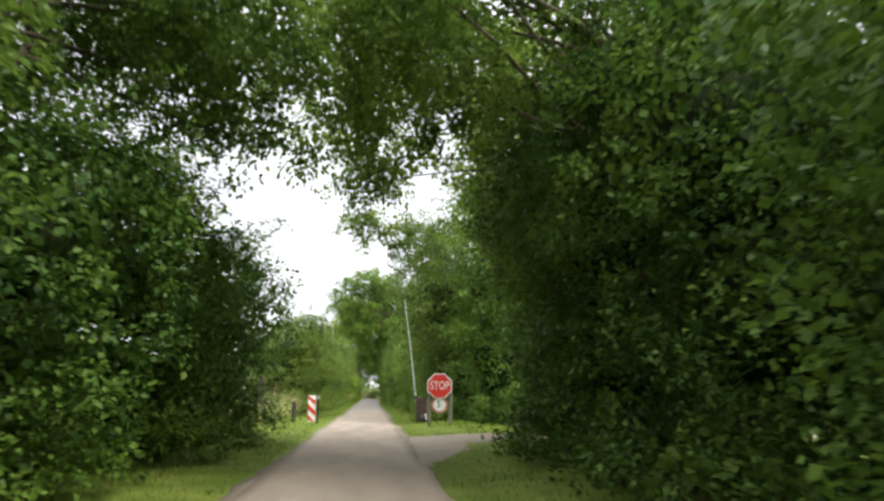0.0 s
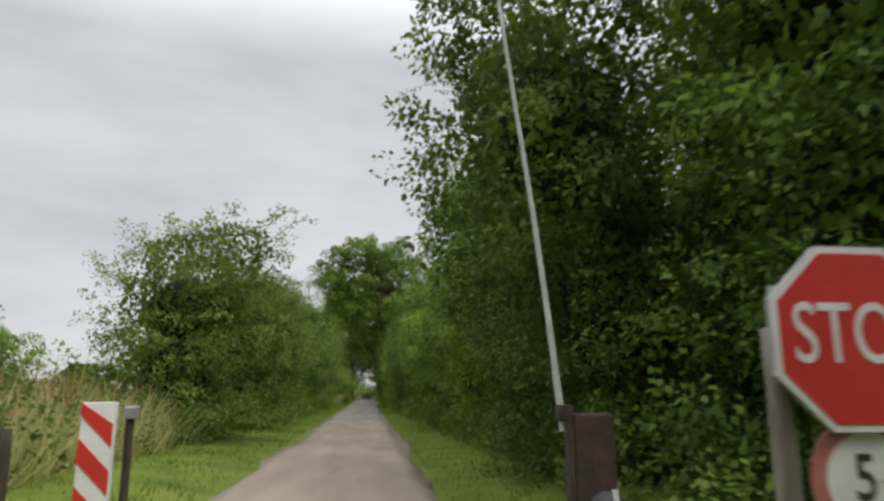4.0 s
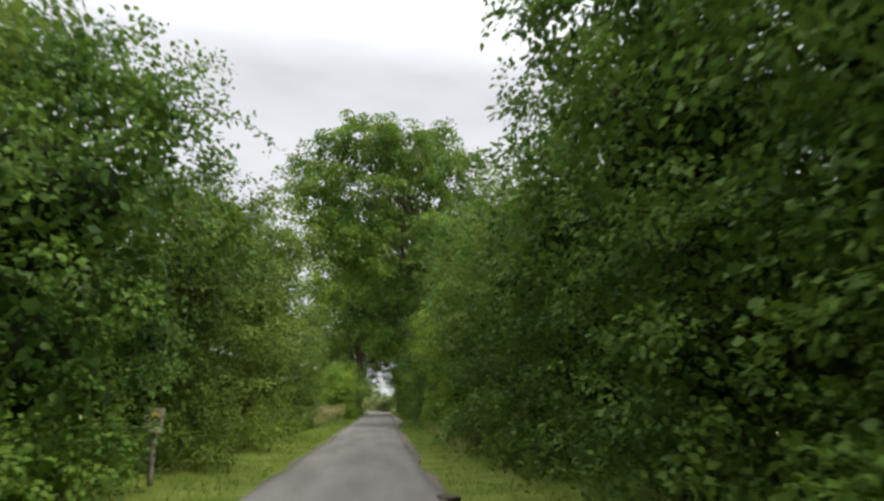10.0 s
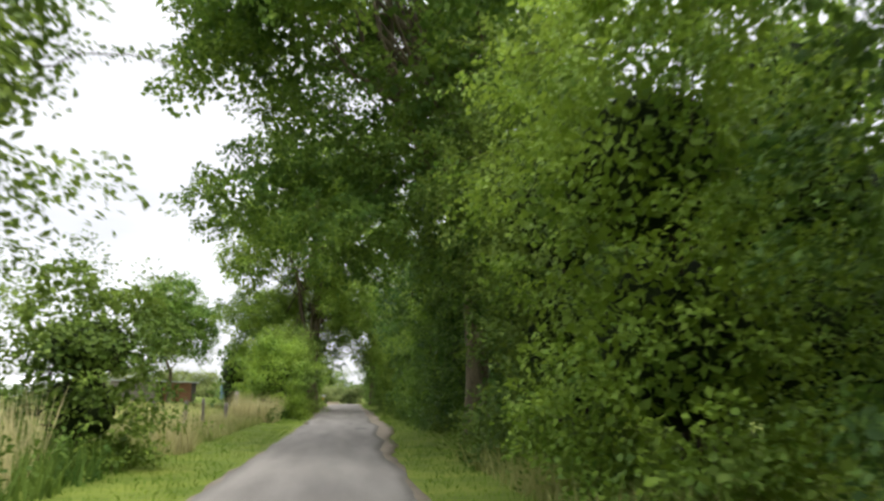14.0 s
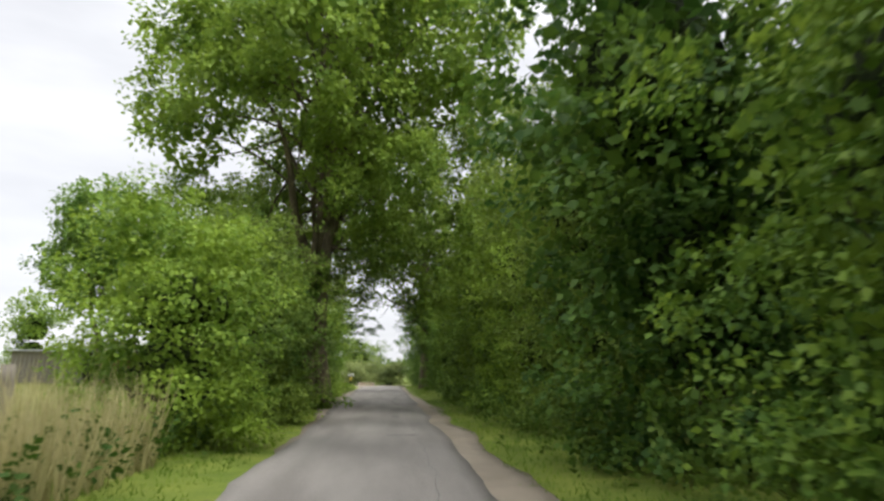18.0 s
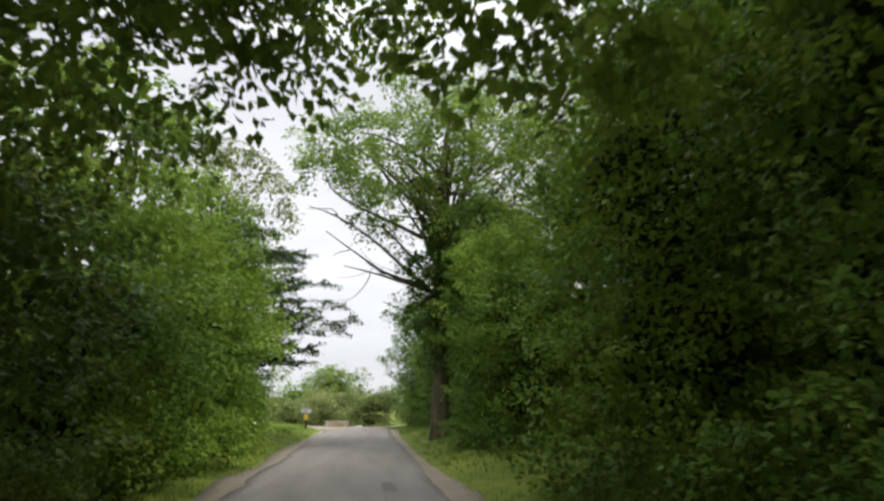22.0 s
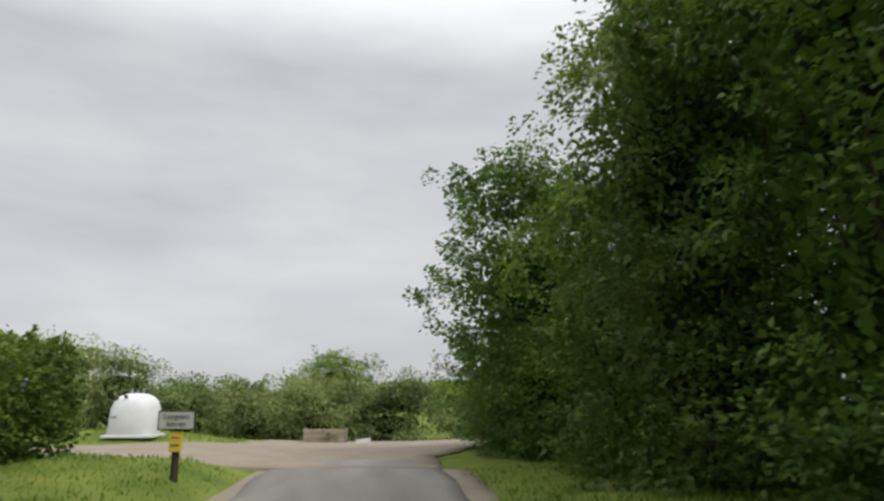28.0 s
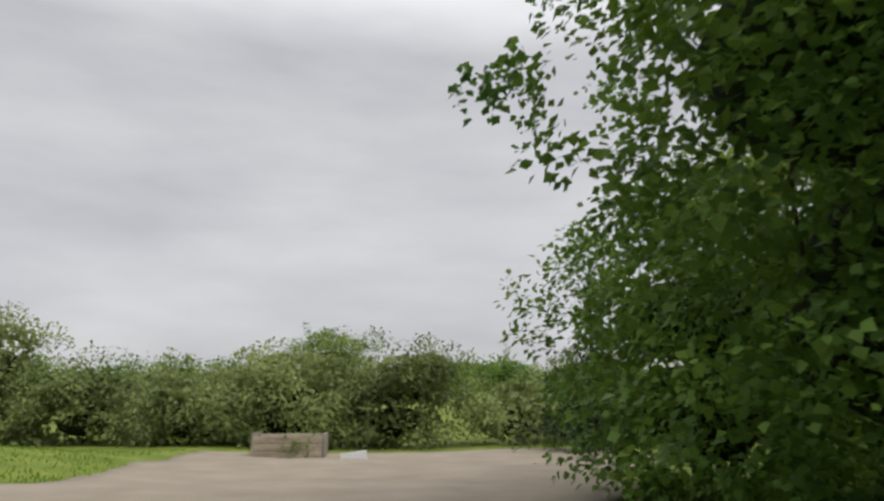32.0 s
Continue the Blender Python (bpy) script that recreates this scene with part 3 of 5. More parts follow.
HAW = "dense green hawthorn shrub in the hedgerow beside the lane"
MIX = "tall dark green hedgerow shrub beside the grass verge"
MAP = "broad-leaved maple shrub crowding the lane"
BRI = "bright yellow-green shrub beside the lane"
RIGHT = [
    # x, y, height, rx, ry, kind, label, lean
    (5.0, 3.5, 7.5, 2.3, 2.6, "maple", MAP, 0.3), (5.1, 8.5, 8.0, 2.4, 2.8, "hedge", MIX, 0.3), (5.2, 13.5, 8.5, 2.4, 2.8, "maple", MAP, 0.4), (5.5, 17.0, 8.6, 2.3, 1.7, "hedge", MIX, 0.5),
    (5.2, 28.5, 10.4, 2.4, 2.1, "hedge", MIX, 0.2), (6.6, 31.2, 10.6, 2.2, 2.0, "hedge", MIX, 0.2), (8.2, 29.0, 12.0, 2.6, 2.2, "hedge", MIX, 0), (12.0, 28.0, 12.5, 2.8, 2.2, "hedge", MIX, 0), (16.5, 27.0, 11.0, 3.0, 2.4, "hedge", MIX, 0),
    (4.4, 33.0, 10.0, 2.4, 2.6, "thorn", HAW, 1.1), (5.0, 38.0, 10.5, 2.4, 2.4, "hedge", MIX, 1.0), (4.9, 43.5, 9.2, 2.4, 2.6, "bright", BRI, 0.6),
    (4.3, 48.0, 10.0, 2.2, 2.8, "hedge", MIX, 0.4), (5.0, 52.6, 7.4, 2.0, 2.4, "thorn", HAW, 0.0), (4.3, 57.5, 6.3, 2.2, 2.8, "bright", BRI, 0.3),
    (5.2, 63.4, 8.3, 2.4, 2.8, "maple", MAP, 0.5), (4.9, 68.5, 8.9, 2.3, 2.8, "hedge", MIX, 0.8), (4.4, 73.0, 7.6, 2.3, 2.8, "hedge", MIX, 0.3),
    (4.2, 77.5, 7.6, 2.2, 2.8, "thorn", HAW, 0.4), (4.3, 82.0, 8.6, 2.2, 2.6, "maple", MAP, 0.4), (5.2, 86.7, 9.0, 2.2, 2.6, "hedge", MIX, 0.4), (4.0, 91.0, 7.1, 2.1, 2.4, "bright", BRI, 0.4),
    (4.2, 95.5, 8.3, 2.2, 2.6, "thorn", HAW, 0.3), (4.9, 99.5, 8.4, 2.0, 2.2, "maple", MAP, 0.3), (4.6, 106.3, 9.8, 2.3, 2.8, "hedge", MIX, 0.8),
    (4.3, 111.5, 5.5, 2.0, 2.4, "bright", BRI, 0.3), (6.4, 109.6, 12.0, 2.5, 3.0, "hedge", MIX, 0.7), (6.6, 66.2, 11.0, 2.3, 2.8, "hedge", MIX, 0.6), (10.2, 31.0, 12.0, 2.4, 2.2, "hedge", MIX, 0), (4.7, 116.5, 9.6, 2.4, 2.6, "maple", MAP, 0.9), (4.8, 122.0, 9.0, 2.4, 2.5, "thorn", HAW, 0.4),
    (5.0, 127.5, 8.0, 2.4, 2.5, "bright", BRI, 0.8), (5.2, 132.8, 8.0, 2.3, 2.4, "bright", BRI, 0.2), (4.6, 137.5, 8.4, 2.3, 2.6, "bright", BRI, 0.2),
    (3.85, 144.3, 5.8, 1.95, 2.2, "bright", BRI, 0.1, 0.85), (4.4, 152.7, 5.8, 1.8, 1.8, "hedge", MIX, 0), (7.7, 153.6, 5.0, 2.2, 1.9, "hedge", MIX, 0), (5.0, 155.9, 8.2, 2.0, 2.0, "hedge", MIX, 0.2), (4.3, 159.0, 7.6, 1.9, 1.9, "thorn", HAW, 0.2),
    (6.1, 145.8, 9.4, 2.0, 1.7, "hedge", MIX, 0), (8.8, 147.6, 10.6, 2.2, 2.0, "hedge", MIX, 0), (13.0, 152.5, 8.5, 2.6, 2.6, "hedge", MIX, 0), (10.6, 158.0, 6.0, 2.4, 2.2, "hedge", MIX, 0), (6.9, 158.8, 8.2, 2.3, 2.2, "hedge", MIX, 0.2), (4.6, 162.0, 5.3, 2.0, 2.2, "hedge", MIX, 0.2), (4.15, 166.3, 6.9, 2.5, 2.3, "maple", MAP, 0.45, 0.8), (3.75, 169.4, 3.6, 1.8, 1.6, "hedge", MIX, 0.1), (6.4, 170.4, 5.0, 2.4, 2.2, "thorn", HAW, 0.2), (7.6, 164.0, 7.8, 2.4, 2.4, "hedge", MIX, 0.2), (9.4, 172.8, 7.0, 2.3, 2.2, "hedge", MIX, 0), (12.6, 177.4, 6.4, 2.6, 2.4, "hedge", MIX, 0),
]
LEFT = [
    (-5.3, 3.5, 5.4, 2.5, 2.8, "hedge", MIX, 0.5), (-5.2, 8.5, 5.4, 2.5, 2.8, "hedge", MIX, 0.5), (-5.0, 13.5, 5.3, 2.5, 2.8, "hedge", MIX, 0.5), (-4.8, 18.2, 5.2, 2.4, 2.4, "hedge", MIX, 0.4), (-4.9, 21.0, 3.6, 1.6, 1.4, "hedge", MIX, 0.1),
    (-5.0, 41.6, 6.2, 2.4, 2.4, "thorn", HAW, 0.2), (-4.9, 47.6, 5.9, 2.3, 2.5, "thorn", HAW, 0.5), (-4.9, 52.6, 6.3, 2.3, 2.6, "thorn", HAW, 0.5), (-5.0, 57.8, 6.4, 2.3, 2.6, "hedge", MIX, 0.5),
    (-5.0, 63.0, 6.4, 2.3, 2.6, "thorn", HAW, 0.5), (-5.0, 68.8, 6.8, 2.4, 2.7, "hedge", MIX, 0.6), (-5.0, 74.0, 6.3, 2.3, 2.6, "thorn", HAW, 0.6), (-5.0, 79.2, 6.6, 2.4, 2.5, "thorn", HAW, 0.7),
    (-5.0, 83.8, 6.6, 2.2, 2.2, "thorn", HAW, 0.5), (-4.7, 88.2, 5.3, 2.0, 1.7, "thorn", HAW, 0.6), (-4.4, 95.6, 3.5, 1.5, 1.5, "thorn", "round hawthorn bush standing in dry grass", 0.1),
    (-3.8, 119.6, 4.2, 1.8, 2.0, "bright", BRI, 0.2), (-3.7, 124.8, 5.0, 2.0, 2.3, "thorn", HAW, 0.3), (-4.3, 128.6, 5.2, 1.7, 1.9, "hedge", MIX, 0.2),
    (-4.5, 134.5, 4.2, 2.0, 2.2, "thorn", HAW, 0.2), (-4.4, 138.6, 4.5, 2.0, 2.3, "bright", BRI, 0.3), (-4.2, 142.4, 4.8, 2.0, 2.3, "bright", BRI, 0.4), (-4.3, 146.6, 4.9, 1.9, 2.0, "bright", BRI, 0.3),
]
for k, (x, y, h, rx, ry, kind, label, lean, *leaf) in enumerate(RIGHT + LEFT):
    shrub(x, y, h, rx, ry, kind, label, k * 7, lean=lean, scale=leaf[0] if leaf else 1.0 if abs(x) < 7.5 else 1.6)


def crown_blobs(rng, cx, cy, cz, rx, ry, rz, n, size):
    """Clumps of a tree crown over an ellipsoid, with gaps."""
    out = []
    for k in range(n):
        d = unit(rng.normal(0, 1, 3))
        if d[2] < -0.85:
            d[2] *= -0.6
        q = rng.uniform(0.5, 0.95)
        s = size * rng.uniform(0.65, 1.25)
        out.append((cx + d[0] * rx * q, cy + d[1] * ry * q, cz + d[2] * rz * q, s * 1.15, s * 1.15, s * 0.75))
    return out


def auto_tree(x, y, h, fork, r, crown, n, size, kind, label, seed, lean=(0, 0), stems=1, extra=None, bark=None, scale=1.0, more=(), bare=(), limb_share=0.6, name="tree", leaders=(), spread=1.9, fine_below=-1.0, fine_scale=1.0, window=None, core=None):
    """A trunk to the fork, limbs to the clumps of the crown. crown: cx, cy, cz, rx, ry, rz from the foot. more: further clumps; bare: ends of leafless branches."""
    rng = np.random.default_rng(seed)
    blobs = crown_blobs(rng, *crown, n, size) + list(more)
    if window:
        blobs = [b for b in blobs if not (window[0] < b[0] < window[1] and b[1] < 1.2 and window[2] < b[2] < window[3])]
    trunks, heads = [], []
    for s in range(stems):
        off = (s - (stems - 1) / 2) * r * 1.75
        top = np.array([lean[0] + off * spread, lean[1], fork * (1 + 0.15 * s)])
        trunks.append(np.vstack([[off, 0, -0.1, r * 1.4], [off, 0, 0.25, r * 1.12], limb(rng, (off, 0, 0.8), top, r, r * 0.74, 7, 0.02)]))
        heads.append(top)
        apex = np.array([crown[0] + off * 3, crown[1], min(h, crown[2] + 0.6 * crown[5])])
        trunks.append(limb(rng, top - (0, 0, 0.05), apex, r * 0.74, 0.04, 9, 0.1))
    for e in leaders:
        trunks.append(limb(rng, heads[0] - (0, 0, 0.5), e[:3], e[3], 0.04, 9, 0.08, 0.2))
    limbs = []
    for k, b in enumerate(blobs):
        if rng.random() > limb_share or b[3] < 0.72 < size:
            continue
        a = heads[k % stems]
        up = rng.uniform(0.0, 0.6)
        start = a + (np.array([crown[0], crown[1], crown[2] + 0.5 * crown[5]]) - a) * up
        r0 = r * rng.uniform(0.16, 0.36) * (1.1 - 0.5 * up)
        limbs.append(limb(rng, start, b[:3], r0, 0.012, 9, 0.13, 0.25))
    for e in bare:
        pts = limb(rng, heads[0] - (0, 0, 0.3), e, r * 0.3, 0.012, 9, 0.12, 0.2)
        limbs.append(pts)
        for j in range(3):
            a = pts[rng.integers(4, 8), :3]
            limbs.append(limb(rng, a, a + rng.normal(0, 0.5, 3) + (np.array(e) - heads[0]) * 0.22, 0.02, 0.005, 5, 0.2))
    return plant(name, x, y, blobs, kind, label, "tree", "lane trees", seed, 0, trunks, limbs, extra, scale, bark, fine_below, fine_scale, core)


SPREAD = "tall spreading ash tree overhanging the lane"
auto_tree(-6.4, 8.0, 11, 3.5, 0.3, (1.4, 1.5, 8.0, 4.6, 4.6, 3.0), 32, 1.2, "ash", "tall ash tree leaning over the lane", 11, scale=1.05, fine_below=7.0, fine_scale=0.75,
          more=[(5.4, 6.0, 7.3, 1.5, 1.4, 1.0), (4.2, 6.0, 7.0, 1.3, 1.3, 1.0), (6.4, 5.5, 8.5, 1.6, 1.5, 1.2), (1.6, 6.4, 5.6, 1.1, 1.1, 0.8), (0.6, 7.4, 5.0, 1.0, 1.0, 0.8)])
auto_tree(6.0, 10.5, 12, 3.5, 0.3, (-2.4, 1.5, 8.6, 5.0, 4.6, 3.2), 40, 1.2, "ash", "tall ash tree with branches over the lane", 12, window=(-4.4, -2.2, 5.0, 11.5), scale=1.05, fine_below=7.0, fine_scale=0.75,
          more=[(-5.4, 8.0, 5.5, 0.7, 0.6, 0.5), (-6.3, 8.2, 5.9, 0.6, 0.6, 0.4), (-6.3, 6.8, 6.6, 0.9, 0.8, 0.6), (-6.6, 5.7, 7.6, 1.2, 1.0, 0.8), (-5.2, 6.3, 7.2, 1.0, 0.9, 0.7), (-5.6, 5.0, 8.4, 1.3, 1.2, 0.9), (-2.4, 7.4, 6.2, 1.2, 1.2, 1.0), (-1.2, 8.2, 6.6, 1.3, 1.3, 1.2), (-2.0, 5.0, 5.4, 1.5, 1.4, 1.2), (0.6, 5.0, 8.4, 1.9, 1.8, 1.4), (1.6, 6.6, 7.4, 1.8, 1.7, 1.4), (-0.4, 3.4, 9.6, 1.9, 1.8, 1.4), (2.6, 3.6, 8.6, 1.9, 1.8, 1.5)])
# unseen trees behind the start, added to block light from the back
for k, (x, y) in enumerate(((-5.4, -3.5), (5.6, -7.0), (-5.2, -12.5), (5.4, -17.0))):
    auto_tree(x, y, 12, 3.5, 0.26, (-0.5 * x, 0, 8.8, 4.6, 4.4, 2.6), 26, 1.6, "ash", "unseen ash tree added behind the start for shade", 31 + k, scale=2.4)
# dense crown added to darken the shrubs below; its cores are painted dark
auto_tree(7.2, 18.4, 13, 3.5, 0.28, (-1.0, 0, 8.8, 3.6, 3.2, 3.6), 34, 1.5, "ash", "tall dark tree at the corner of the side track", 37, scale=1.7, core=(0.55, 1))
auto_tree(3.5, 101.8, 21.5, 5.4, 0.34, (-3.0, 0.0, 12.9, 6.6, 5.8, 7.8), 78, 1.35, "ash", SPREAD, 13, scale=1.7, fine_below=9.0, fine_scale=0.65,
          more=[(-6.0, -1, 6.2, 1.7, 1.7, 1.2), (-3.4, -2, 5.4, 1.5, 1.5, 1.1), (-1.0, -2.5, 5.6, 1.6, 1.6, 1.3), (0.5, -2, 4.0, 1.5, 1.5, 1.6), (-1.8, -1.5, 7.6, 1.9, 1.8, 1.5), (0.8, -1.5, 7.0, 1.9, 1.8, 1.6), (-4.4, -1.0, 7.8, 1.8, 1.7, 1.4), (1.8, -1.0, 9.2, 1.9, 1.8, 1.6), (-0.4, -2.2, 9.2, 1.8, 1.7, 1.4)])
twin_ash = auto_tree(-2.36, 131.5, 20, 5.3, 0.27, (0.3, 0, 12.0, 6.0, 6.2, 7.4), 82, 1.4, "ash", "large twin-stemmed ash tree beside the lane", 14, stems=2, spread=0.95, scale=1.75, fine_below=9.0, fine_scale=0.6, window=(-1.8, 1.5, 4.2, 8.4), leaders=[(2.2, -0.4, 11.5, 0.22), (-2.2, -0.4, 11.0, 0.2), (0.9, -1.2, 11.0, 0.15), (3.6, 0.0, 7.0, 0.12)],
          more=[(2.4, -0.5, 5.8, 1.6, 1.6, 1.2), (4.4, 0.5, 5.4, 1.7, 1.7, 1.4), (6.0, 1.0, 6.4, 1.7, 1.7, 1.4), (1.2, 1.5, 4.6, 1.1, 1.1, 0.9), (-3.0, 0.5, 5.6, 1.6, 1.6, 1.3), (-5.0, 0, 6.8, 1.7, 1.7, 1.3), (-5.8, 0.0, 10.4, 1.4, 1.4, 1.1), (-4.7, 0.2, 9.0, 1.5, 1.4, 1.1), (-2.2, 0.8, 2.6, 1.4, 1.2, 1.8), (-4.2, 0.6, 4.2, 1.6, 1.4, 1.6), (-3.6, -1.0, 6.6, 1.7, 1.5, 1.3), (-2.8, 0.4, 5.0, 1.6, 1.4, 1.6), (-1.0, 3.5, 4.8, 1.6, 1.4, 1.3), (-0.2, 3.2, 6.2, 1.6, 1.4, 1.2), (-2.5, 3.0, 3.8, 1.3, 1.2, 1.4), (2.0, 3.6, 6.8, 1.6, 1.4, 1.0), (-3.2, 4.0, 7.6, 1.8, 1.6, 1.4), (5.2, 0.0, 8.7, 1.8, 1.8, 1.4), (6.9, 0.5, 8.9, 1.7, 1.7, 1.3), (6.2, 0.0, 10.4, 1.8, 1.8, 1.3), (3.0, 0.5, 7.5, 1.6, 1.6, 1.5), (3.4, 0.8, 4.8, 1.2, 1.2, 1.2)])
old_tree = auto_tree(2.3, 149.2, 11.8, 4.6, 0.27, (0.4, 0, 8.7, 4.7, 3.6, 2.9), 50, 0.95, "ash", "old tree with bare lower branches and ivy", 15, extra=dict(leaf=0.105, slim=0.36, fill=0.08, gap=-0.12, rc=0.5, per=100), limb_share=0.95,
          more=[(0.3, -0.5, 5.0, 0.8, 0.6, 0.8), (1.2, -0.3, 3.2, 0.8, 0.7, 0.9), (0.9, 0.4, 3.6, 0.9, 0.9, 1.1), (0.3, 0.6, 4.6, 0.8, 0.8, 0.9), (1.7, 0.8, 4.6, 1.2, 1.2, 1.4), (2.6, 1.0, 3.2, 1.2, 1.2, 1.5), (2.4, 0.8, 6.0, 1.3, 1.3, 1.2)],
          bare=[(-3.6, -0.6, 6.2), (-3.0, -1.2, 5.0), (-2.2, 0.5, 6.8), (-1.8, -0.8, 4.0), (-4.2, 0.2, 7.2)])


def ivy(tree, blobs, seed):
    """Ivy and short leafy shoots on a trunk."""
    v, f = leaf_arrays(np.random.default_rng(seed), blobs, leaf=0.09, rc=0.36, per=80, wands=0.05)
    mesh_object("ivy", array_mesh("ivy", v, f, LEAF["hedge"]), tree, "dense dark green ivy")


ivy(old_tree, [(0.2, -0.25, 4.0, 0.55, 0.5, 1.3), (1.1, -0.5, 4.4, 1.0, 0.8, 1.3), (2.0, -0.4, 5.6, 1.2, 0.9, 1.2), (2.0, -0.2, 3.1, 0.9, 0.8, 1.4), (0.1, -0.5, 5.8, 0.9, 0.6, 1.0), (1.0, -0.6, 6.6, 1.2, 0.8, 1.0), (-0.7, -0.2, 5.2, 0.6, 0.5, 0.7), (3.0, 0.0, 4.6, 1.2, 1.0, 1.5), (-0.3, 0.1, 2.7, 0.3, 0.3, 0.5), (0.0, -0.3, 3.0, 0.6, 0.4, 0.7), (-0.7, -0.3, 3.7, 0.7, 0.5, 0.8), (0.9, -0.3, 2.7, 0.9, 0.7, 1.2), (1.6, -0.2, 1.6, 0.9, 0.8, 1.2), (2.6, 0.0, 1.8, 1.0, 0.9, 1.4)], 41)
ivy(twin_ash, [(-0.5, -0.28, 3.0, 0.34, 0.28, 1.1), (-0.1, -0.35, 4.5, 0.5, 0.3, 0.8), (-0.75, -0.2, 1.4, 0.3, 0.3, 0.9), (-0.6, -0.45, 0.4, 0.6, 0.4, 0.5), (0.3, -0.45, 0.3, 0.5, 0.35, 0.35), (-1.3, 0.2, 1.0, 0.7, 0.6, 1.2), (-1.2, 0.2, 3.2, 0.7, 0.6, 1.4)], 43)


def layers(rng, levels, reaches):
    """Level flat sprays of a beech: longest towards the lane, shorter round the rest."""
    out = []
    for z, reach in zip(levels, reaches):
        for turn, share in ((0.0, 1.0), (-0.42, 0.9), (0.5, 0.85), (-1.0, 0.62), (1.1, 0.6), (2.6, 0.6), (-2.4, 0.6)):
            turn = turn + rng.normal(0, 0.12)
            far = reach * share * rng.uniform(0.9, 1.02)
            for t, r in ((1.03, 0.22), (0.9, 0.42), (0.72, 0.75), (0.46, 1.05)):
                out.append((math.cos(turn) * far * t, math.sin(turn) * far * t * 0.7, z - 0.12 * t * t + rng.normal(0, 0.07), r, r * 0.8, 0.09 + 0.04 * rng.random()))
    return out


auto_tree(-6.4, 151.2, 8.0, 1.4, 0.2, (-0.6, 0.4, 5.0, 1.6, 1.2, 2.0), 6, 0.8, "beech", "dark green beech with level layered branches", 16, limb_share=0.2, extra=dict(droop=0.02, fill=0.12, flat=0.16, gap=-0.35),
          more=layers(np.random.default_rng(8), (2.2, 2.6, 3.05, 3.5, 3.95, 4.65, 5.35, 6.1, 6.9), (3.2, 4.3, 4.8, 5.7, 6.0, 5.7, 5.2, 4.6, 3.4)))
auto_tree(-14.7, 144.0, 11.5, 2.6, 0.2, (0, 0, 6.9, 2.7, 2.7, 3.7), 40, 1.25, "maple", "round-crowned tree in the meadow", 17, scale=1.6)
auto_tree(-7.4, 147.0, 10.5, 2.6, 0.2, (0.6, 0, 7.5, 3.4, 3.0, 3.2), 34, 1.1, "ash", "light green ash behind the hedge", 18, scale=1.5, extra=dict(fill=0.1, gap=-0.1))
auto_tree(-6.7, 154.0, 11.2, 4.0, 0.10, (1.4, 0, 8.7, 2.9, 1.6, 2.6), 40, 0.8, "willow", "slender birch with hanging twigs behind the hedge", 19, scale=1.3, extra=dict(droop=0.7, fill=0.08, gap=-0.15), bark=M_BIRCH)
auto_tree(7.4, 163.0, 12.0, 3.0, 0.16, (-0.6, 0, 8.4, 2.6, 2.4, 3.4), 26, 0.9, "willow", "tall birch with hanging twigs behind the hedge", 20, scale=1.8, extra=dict(droop=0.7), bark=M_BIRCH)
WIL = "grey-green willow shrub below the junction"
for k, (x, y, h, r) in enumerate([(-20.5, 186.5, 5.0, 2.6), (-15.5, 185.5, 4.8, 2.4), (-11.8, 184, 4.2, 1.9), (-8.6, 183.5, 2.3, 1.9), (-5.4, 183, 1.9, 1.8),
                                        (-2.6, 183.4, 3.1, 2.3), (0.6, 183.2, 3.0, 2.2), (4.4, 182.8, 2.0, 1.8), (7.0, 183.4, 2.6, 2.2), (9.4, 184.5, 2.4, 2.2),
                                        (-3.8, 186.5, 2.5, 2.0), (-7.0, 187.5, 2.3, 2.2), (-26, 190.5, 5.4, 3.4), (-33, 194.5, 5.7, 4.2), (13.5, 186.5, 4.0, 2.6)]):
    shrub(x, y, h, r, r, "willow", WIL, 300 + k, scale=1.45 if y < 186 else 2.0, group="willow thicket")
FAR = "distant round green tree beyond the thicket"
for k, (x, y, h, r) in enumerate([(-5.0, 240.0, 7.9, 4.5), (9.5, 252, 5.0, 3.0), (17.0, 252, 5.2, 3.6), (-32, 82, 7.5, 4.5), (-40, 88, 6.5, 5), (-31.5, 172, 8.6, 2.2)]):
    shrub(x, y, h, r, r, "thorn" if x == -5.0 else "ash", FAR, 400 + k, scale=2.2 if y < 180 else 2.6, group="distant trees", name="tree")
for k in range(16):
    shrub(-130 + k * 13 + (k % 3) * 2.5, 330 + (k * 37) % 40, 5.4 + (k * 7 % 5) * 0.5, 8.5, 5, "hedge", "dark distant wood at the skyline", 500 + k, scale=9.0, group="distant wood", name="tree", stems=2)

# a deeper row behind the hedges, darker through its big painted cores
BACK = "dark shrub deep behind the hedge, some unseen and added for shade"
for k in range(15):
    shrub(8.6 + 0.5 * (k % 2), 33 + k * 5.2, 9.0 + (k * 3 % 4) * 0.5, 2.0, 3.2, "hedge", BACK, 700 + k, scale=2.4, group="back hedge", stems=2)
for k in range(14):
    shrub(11.8, 35.6 + k * 5.2, 6.5, 2.2, 3.0, "hedge", BACK, 880 + k, scale=3.6, group="back hedge", stems=2)
for k in range(8):
    shrub(11.8, 109.6 + k * 5.2, 9.5, 2.4, 3.2, "hedge", BACK, 910 + k, scale=3.6, group="back hedge", stems=2)
    shrub(8.8 + 0.5 * (k % 2), 107 + k * 5.2, 9.0 + (k * 3 % 4) * 0.5, 2.0, 3.2, "hedge", BACK, 730 + k, scale=2.2, group="back hedge", stems=2)
